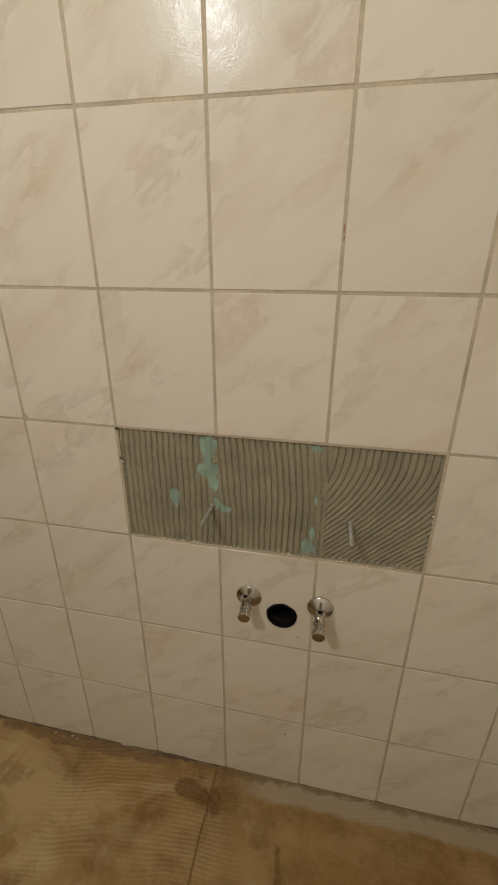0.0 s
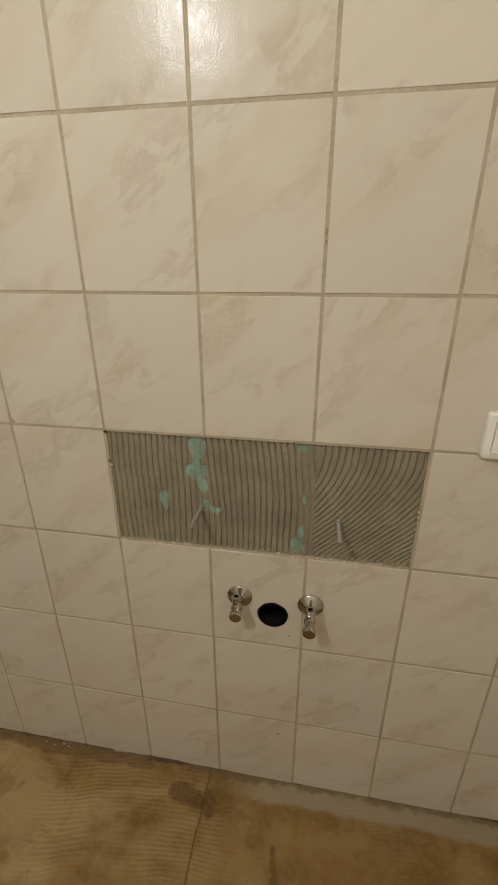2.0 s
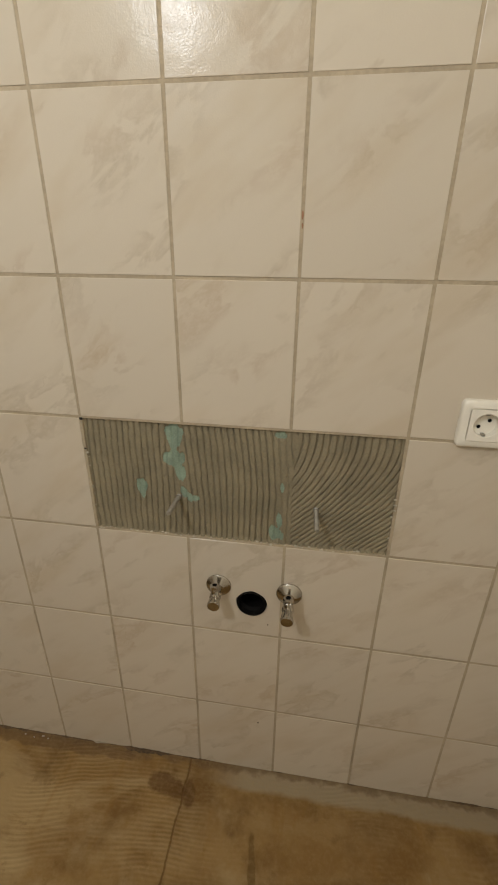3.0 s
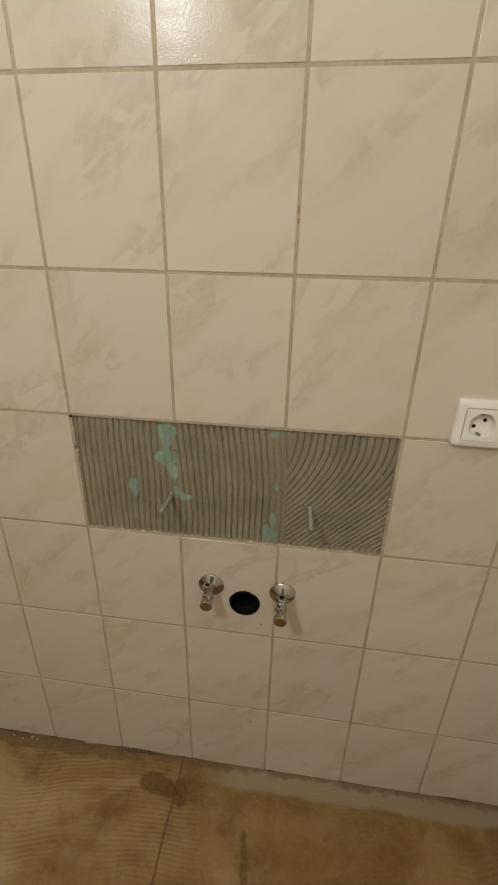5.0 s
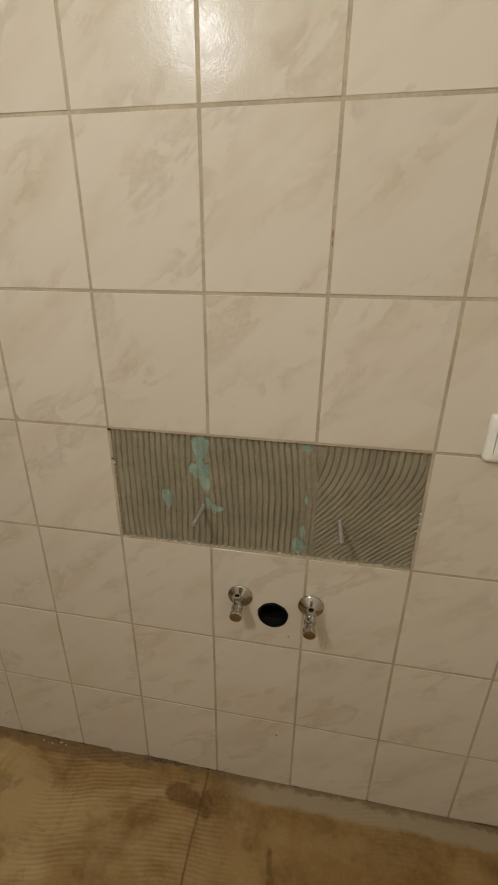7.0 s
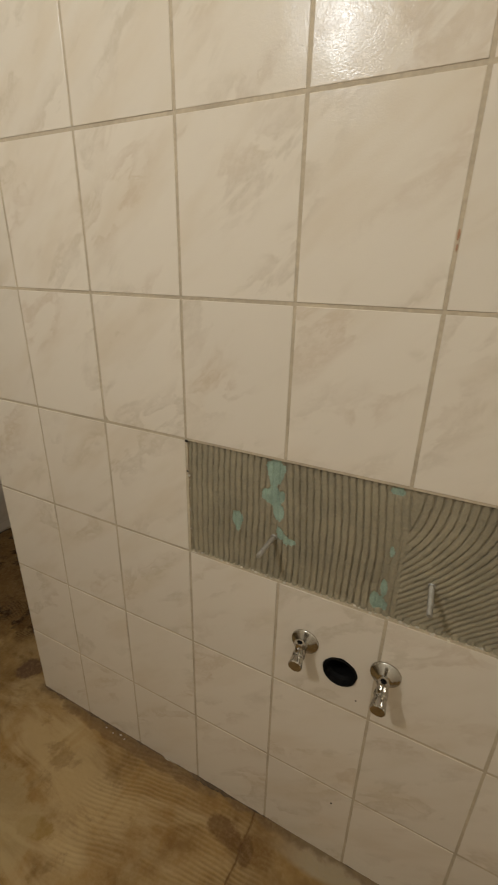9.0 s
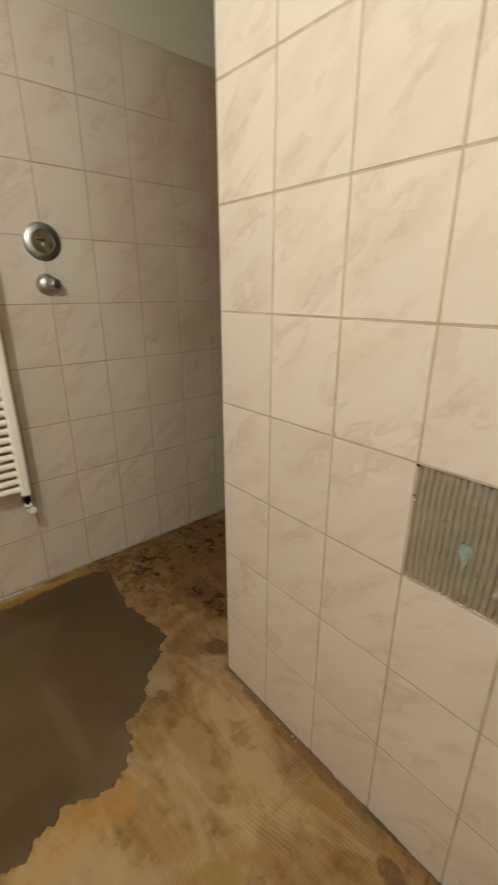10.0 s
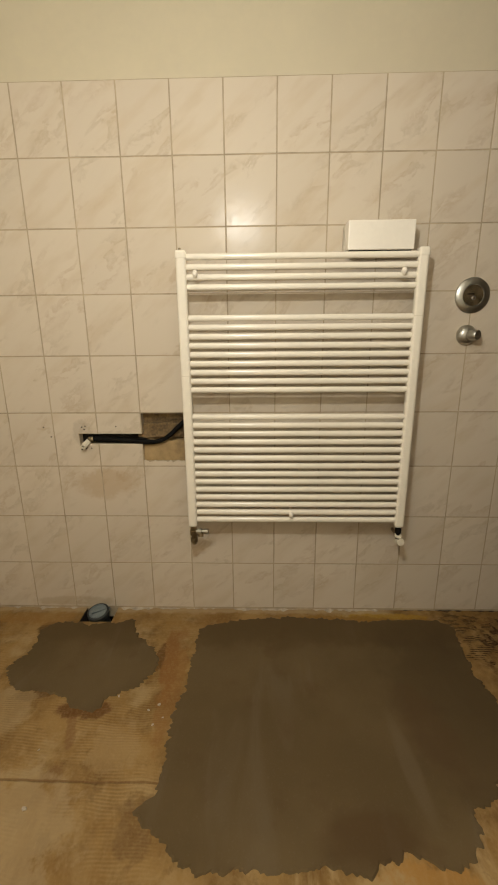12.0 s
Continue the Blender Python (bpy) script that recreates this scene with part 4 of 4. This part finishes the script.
def shower_elbow():
    ob = thing("hose_outlet", (WX, -0.148, 1.325), "chrome domed hose outlet below the shower mixer", "fitting")
    part("rosette", lathe(bmesh.new(), [(0.041, 0.0), (0.041, 0.004), (0.038, 0.012), (0.031, 0.020), (0.022, 0.026), (0.0001, 0.028)], (0, 0, 0), (1, 0, 0), 48), M_MATT, ob, smooth=True)
    part("knob", lathe(bmesh.new(), [(0.018, 0.0), (0.021, 0.004), (0.0225, 0.014), (0.0215, 0.038), (0.018, 0.043), (0.0001, 0.044)], (0.014, 0.006, 0.0), (0.88, 0.42, 0.02), 32), M_MATT, ob, smooth=True)
    return ob


shower_elbow()


# ---- broken-open field and water line in the west wall ----
def lumpy(bm, lo, hi, amount, seed):
    box(bm, lo, hi, 0.006, 2)
    bmesh.ops.subdivide_edges(bm, edges=[e for e in bm.edges if e.calc_length() > 0.03], cuts=5, use_grid_fill=True)
    for v in bm.verts:
        n = noise.noise_vector(v.co * 22 + Vector((seed, 0, 0))) + 0.5 * noise.noise_vector(v.co * 70)
        v.co += n * amount
    return bm


y0, y1, z0, z1 = CAVITY
rear = WX - 0.052
part("cavity_back", box(bmesh.new(), (rear - 0.02, y0 - 0.002, z0 - 0.002), (rear + 0.006, y1 + 0.002, z1 + 0.002)), M_BROWN, wall_west, "brown mortar behind the bricks")
# ochre brick below; the upper ones browner, partly cavity shade put into the colour
for lo, hi, m, seed, rough in (((rear - 0.01, y0 - 0.02, z0 - 0.03), (rear + 0.036, y1 + 0.02, 0.868), M_OCHRE, 1.0, 0.013),
                               ((rear - 0.01, y0 - 0.03, 0.880), (rear + 0.024, y1 + 0.02, 0.946), M_BROWN, 2.5, 0.011),
                               ((rear - 0.01, y0 - 0.02, 0.958), (rear + 0.012, y1 + 0.02, z1 + 0.02), M_BROWN, 4.0, 0.010)):
    part("brick", lumpy(bmesh.new(), lo, hi, rough, seed), m, wall_west, "rough hacked ochre-brown brick", smooth=True)
c0, c1, d0, d1 = CHASE
# near-black bottom: the shade in the slot is put into its colour
part("chase_back", lumpy(bmesh.new(), (WX - 0.06, c0 - 0.004, d0 - 0.004), (WX - 0.036, c1 + 0.01, d1 + 0.004), 0.002, 8.0), M_DARK, wall_west, "bottom of the cut chase with its shade in the colour")

line = thing("water_pipe", (WX, -1.79, 0.866), "black sheathed water pipe with brass stub in a wall chase", "pipe")
path = smooth_path([(-0.016, 0.020, 0.012), (-0.012, 0.07, 0.010), (-0.010, 0.16, 0.006), (-0.008, 0.25, 0.000), (-0.006, 0.30, -0.001), (-0.004, 0.345, 0.010),
                    (-0.004, 0.385, 0.038), (-0.006, 0.42, 0.072), (-0.010, 0.455, 0.102), (-0.016, 0.49, 0.122)], 14)
# thicker inside the chase, to fill out the shade there
part("sheath", tube(bmesh.new(), path, 0.0100, 14, lambda k: (1.28 if k < 44 else 1.28 - 0.02 * (k - 44) if k < 58 else 1.0) + (0.06 if k % 2 else -0.03)), M_BLACK, line, "black corrugated sheath", smooth=True)
part("elbow", lathe(bmesh.new(), [(0.013, 0.0), (0.0155, 0.004), (0.0155, 0.022), (0.0125, 0.026)], (-0.014, 0.0, 0.008), (0.1, 1, 0.1), 18), M_BRASS, line, "dull brass elbow")
stub = part("stub", lathe(bmesh.new(), [(0.0135, -0.02), (0.0135, 0.030), (0.0118, 0.033), (0.0118, 0.046), (0.0078, 0.046), (0.0078, 0.02), (0.0001, 0.02)],
                          (-0.008, 0.0, 0.0), (0.85, -0.18, -0.30), 24), M_IVORY, line, "pale plastic stub pointing out of the wall")
part("bore", lathe(bmesh.new(), [(0.0077, 0.032), (0.0001, 0.0321)], (-0.008, 0.0, 0.0), (0.85, -0.18, -0.30), 16), M_BLACK, stub)
holes = [(-1.985, 0.935), (-1.955, 0.89), (-1.81, 0.935), (-1.80, 0.925), (-1.795, 0.94), (-1.655, 0.938), (-1.80, 0.835), (-1.775, 0.836), (-1.82, 0.83)]
drill = bmesh.new()
for y, z in holes:
    lathe(drill, [(0.0032, 0.0), (0.0001, 0.0002)], (WX + 0.0004, y, z), (1, 0, 0), 12)
tagged(part("drill_hole", drill, M_BLACK, wall_west, "small dark drill holes in the tiles"), kind="stuff")


# ---- capped waste pipe in the floor ----
def floor_waste():
    ob = thing("floor_waste_pipe", (-0.905, -1.805, -0.03), "waste pipe with blue-grey cap in a floor hole", "pipe")
    ax = (0.22, -0.05, 1)
    part("pipe", lathe(bmesh.new(), [(0.044, -0.085), (0.044, 0.022), (0.050, 0.024), (0.052, 0.030), (0.052, 0.046), (0.048, 0.050), (0.043, 0.050), (0.043, 0.040)], (0, 0, 0), ax, 40),
         M_BLUED, ob, "dark blue-grey pipe socket", smooth=False)
    cap = part("cap", lathe(bmesh.new(), [(0.0428, 0.038), (0.0428, 0.050), (0.040, 0.053), (0.036, 0.053), (0.034, 0.050), (0.0001, 0.0495)], (0, 0, 0), ax, 40), M_BLUE, ob)
    bm = bmesh.new()
    box(bm, (-0.006, -0.032, 0.048), (0.006, 0.032, 0.058), 0.002)
    grip = part("grip", bm, M_BLUE, cap)
    grip.rotation_euler = (0.05, 0.215, 0.5)
    for k in range(3):
        part("rim_lug", box(bmesh.new(), (0.030, -0.006, 0.0495), (0.041, 0.006, 0.056), 0.0015), M_BLUE, cap).rotation_euler = (0.05, 0.215, 2.1 * k)
    return ob


floor_waste()


# ---- loose crumbs ----
def crumb(x, y, r, m, label):
    bm = bmesh.new()
    bmesh.ops.create_icosphere(bm, subdivisions=1, radius=r)
    for v in bm.verts:
        v.co = Vector((v.co.x * 1.5, v.co.y, v.co.z * 0.6)) * random.uniform(0.75, 1.25)
    ob = part("plaster_crumb", bm, m)
    ob.location, ob.rotation_euler = (x, y, floor_z(x, y) + r * 0.4), (0, 0, random.uniform(0, 6))
    return tagged(ob, label, "crumb", "crumbs on the floor")


for x, y, r in ((-0.385, -1.385, 0.005), (-0.36, -1.42, 0.004), (-0.30, -1.39, 0.004), (-0.02, -1.70, 0.006), (-0.42, -1.55, 0.004), (-0.20, -1.75, 0.003),
                (0.28, -0.012, 0.0022), (0.335, -0.010, 0.003), (0.352, -0.014, 0.002), (0.31, -0.016, 0.002), (-0.33, -1.36, 0.0035), (-0.15, -2.0, 0.004),
                (-0.55, 0.05, 0.005), (-0.46, 0.12, 0.006), (-0.42, 0.02, 0.005)):
    crumb(x, y, r, M_DUST if x > -0.45 and y < 0 else M_DARK, "pale plaster crumb lying on the screed" if x > -0.45 and y < 0 else "dark tar crumb lying on the screed")

# torn plaster along the foot of the west wall, dirt along the foot of the north wall
def ragged_ridge(bm, start, end, place, wide, high, keep, seed):
    """A crumbling strip in the corner of wall and floor; place(t, out, up) gives the spot."""
    n = int((end - start) / 0.004)
    last = None
    for k in range(n + 1):
        t = start + (end - start) * k / n
        g = noise.noise(Vector((t * 7, seed, 0))) + 0.5 * noise.noise(Vector((t * 31, seed, 2))) + keep
        f = noise.noise(Vector((t * 60, seed, 5)))
        if g <= 0:
            last = None
            continue
        g = min(1.0, g * 1.6)
        d, h = wide * g * (1 + 0.6 * f), high * g * (1 - 0.5 * f)
        row = [bm.verts.new(place(t, *q)) for q in ((-0.002, h), (d * 0.35, h * (0.85 + 0.3 * f)), (d * 0.75, h * 0.5), (d, -0.002))]
        if last:
            for j in range(3):
                bm.faces.new((last[j], row[j], row[j + 1], last[j + 1]))
        last = row
    bmesh.ops.recalc_face_normals(bm, faces=bm.faces[:])
    return bm


at_west = lambda t, out, up: (WX + out, t, floor_z(WX, 0) + up)
at_north = lambda t, out, up: (t, -out, floor_z(t, 0) + up)
foot = ragged_ridge(bmesh.new(), SOUTH, PIT[2] - 0.02, at_west, 0.020, 0.008, 0.10, 1.0)
ragged_ridge(foot, PIT[3] + 0.01, -0.33, at_west, 0.024, 0.009, 0.15, 2.0)
tagged(part("plaster_ridge", foot, M_DUST, wall_west, "pale broken plaster along the foot of the wall"), kind="stuff")
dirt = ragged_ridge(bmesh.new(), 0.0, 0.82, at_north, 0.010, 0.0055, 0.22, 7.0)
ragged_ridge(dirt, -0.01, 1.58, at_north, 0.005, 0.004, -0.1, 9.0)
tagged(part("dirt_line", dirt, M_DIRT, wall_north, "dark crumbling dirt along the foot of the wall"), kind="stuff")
chips = ragged_ridge(bmesh.new(), 0.24, 0.80, at_north, 0.012, 0.009, -0.22, 13.0)
tagged(part("plaster_chips", chips, M_DUST, wall_north, "pale plaster chips along the foot of the wall"), kind="stuff")
tar = ragged_ridge(bmesh.new(), -0.32, BACK, at_west, 0.012, 0.006, 0.1, 4.0)
tagged(part("tar_line", tar, M_DARK, wall_west, "black tar remains along the foot of the wall"), kind="stuff")


# ---- small marks on the north wall ----
def marks(name, spots, material, label):
    bm = bmesh.new()
    for x, z, rx, rz in spots:
        q = lathe(bmesh.new(), [(1.0, 0.0), (0.0001, 0.0003)], (0, 0, 0), (0, -1, 0), 14)
        for v in q.verts:
            n = 1 + 0.3 * noise.noise(Vector((v.co.x * 2 + x * 50, v.co.z * 2, z * 9)))
            v.co = Vector((x + v.co.x * rx * n, v.co.y - 0.0006, z + v.co.z * rz * n))
        me = bpy.data.meshes.new("mark")
        q.to_mesh(me)
        q.free()
        bm.from_mesh(me)
        bpy.data.meshes.remove(me)
    return tagged(part(name, bm, material, wall_north, label), kind="stuff")


M_RUST = simple("rusty_smear", (0.33, 0.17, 0.09), 0.8, vary=0.2, scale=90, bump=0.0)
marks("rust_spot", ((1.0, 1.338, 0.0015, 0.006), (1.0005, 1.324, 0.0012, 0.004)), M_RUST, "small rusty smear on a joint")
marks("chip_mark", ((0.602, 0.997, 0.004, 0.0028), (0.602, 0.935, 0.0026, 0.002), (0.957, 0.20, 0.0022, 0.003), (0.972, 0.535, 0.0018, 0.0018)), M_DARK,
      "small dark chips in the glaze")

# ---- tiles ----
HALF_X, HALF_Z = (PX - JOINT) / 2, (PZ - JOINT) / 2
THICK = 0.0082


def tile_mesh(name, outline):
    bm = prism(bmesh.new(), outline, 0.0, THICK)
    me = bpy.data.meshes.new(name)
    bm.to_mesh(me)
    bm.free()
    me.materials.append(M_TILE)
    return me


PLAIN = tile_mesh("tile", [(-HALF_X, -HALF_Z), (HALF_X, -HALF_Z), (HALF_X, HALF_Z), (-HALF_X, HALF_Z)])


def lay(mesh, wall, along, z, tilt=0.0018):
    """Sets a tile on the north wall (x = along) or on the west wall (y = along), never quite flush."""
    ob = new("tile", mesh)
    ob.parent = wall
    rx, rz = (max(-0.004, min(0.004, random.gauss(0, tilt))) for _ in range(2))
    proud = random.uniform(-0.0002, 0.0002)
    if wall is wall_north:
        ob.location, ob.rotation_euler = (along, proud, z), (rx, 0, rz)
    else:
        ob.location, ob.rotation_euler = (WX + proud, along, z), (rx, 0, math.pi / 2 + rz)
    return ob


def holed_tile(cx, cz, radius):
    """A whole tile with a round hole cut through it."""
    bm = bmesh.new()
    n = 64
    rect, hole = [], []
    for k in range(n):
        a = 2 * math.pi * k / n
        c, s = math.cos(a), math.sin(a)
        reach = min((HALF_X - cx if c > 0 else HALF_X + cx) / max(abs(c), 1e-6), (HALF_Z - cz if s > 0 else HALF_Z + cz) / max(abs(s), 1e-6))
        rect.append((cx + reach * c, cz + reach * s))
        wob = 1 + 0.012 * math.sin(5 * a) + 0.012 * math.sin(9 * a + 1)
        hole.append((cx + radius * wob * c, cz + radius * wob * s))
    corners = [(sx * HALF_X, sz * HALF_Z) for sx in (-1, 1) for sz in (-1, 1)]
    for q in corners:
        k = min(range(n), key=lambda j: (rect[j][0] - q[0]) ** 2 + (rect[j][1] - q[1]) ** 2)
        rect[k] = q
    rows = []
    for pts, y, shrink in ((rect, THICK, 1), (rect, 0.0011, 1), (rect, 0.0, 0.99), (hole, 0.0, 1.01), (hole, 0.001, 1), (hole, THICK, 1)):
        o = (0, 0) if pts is rect else (cx, cz)
        rows.append([bm.verts.new((o[0] + (p[0] - o[0]) * shrink, y, o[1] + (p[1] - o[1]) * shrink)) for p in pts])
    for a, b in zip(rows, rows[1:]):
        for k in range(n):
            bm.faces.new((a[k], a[(k + 1) % n], b[(k + 1) % n], b[k]))
    bmesh.ops.recalc_face_normals(bm, faces=bm.faces[:])
    me = bpy.data.meshes.new("tile")
    bm.to_mesh(me)
    bm.free()
    me.materials.append(M_TILE)
    return me


for c in range(8):
    for r in range(ROWS_HIGH):
        if r == 3 and 3 <= c <= 5:
            continue
        x, z = (c + 0.5) * PX, (r + 0.5) * PZ
        if (c, r) == (4, 2):
            lay(holed_tile(0.935 - x, 0.590 - z, 0.0335), wall_north, x, z)
        else:
            lay(PLAIN, wall_north, x, z)

for e in range(-6, 13):
    for r in range(ROWS_HIGH):
        y, z = WY0 + (e + 0.5) * PX, (r + 0.5) * PZ
        a, b, lo, hi = -HALF_X, HALF_X, -HALF_Z, HALF_Z
        if r == 3 and e == -1:          # broken out, a ragged strip left at its foot
            pts = [(a, lo), (b, lo)] + [(b - (b - a) * k / 16, lo + 0.022 + 0.012 * noise.noise(Vector((k * 0.9, 3, 1)))) for k in range(17)]
            lay(tile_mesh("tile", pts), wall_west, y, z)
        elif r == 3 and e == -2:        # sawn through by the chase
            lay(tile_mesh("tile", [(a, CHASE[3] - z), (b, CHASE[3] - z), (b, hi), (a, hi)]), wall_west, y, z)
            lay(tile_mesh("tile", [(a, lo), (b, lo), (b, CHASE[2] - z), (a, CHASE[2] - z)]), wall_west, y, z)
        elif r == 3 and e == -3:        # notched by the end of the chase
            n0, u0, u1 = CHASE[0] - y, CHASE[2] - z - 0.022, CHASE[3] - z + 0.004
            lay(tile_mesh("tile", [(a, lo), (b, lo), (b, u0 + 0.022), (n0 + 0.045, u0 + 0.020), (n0 + 0.03, u0), (n0, u0 + 0.004), (n0 - 0.004, u1), (b, u1 - 0.004), (b, hi), (a, hi)]),
                wall_west, y, z)
        else:
            lay(PLAIN, wall_west, y, z)
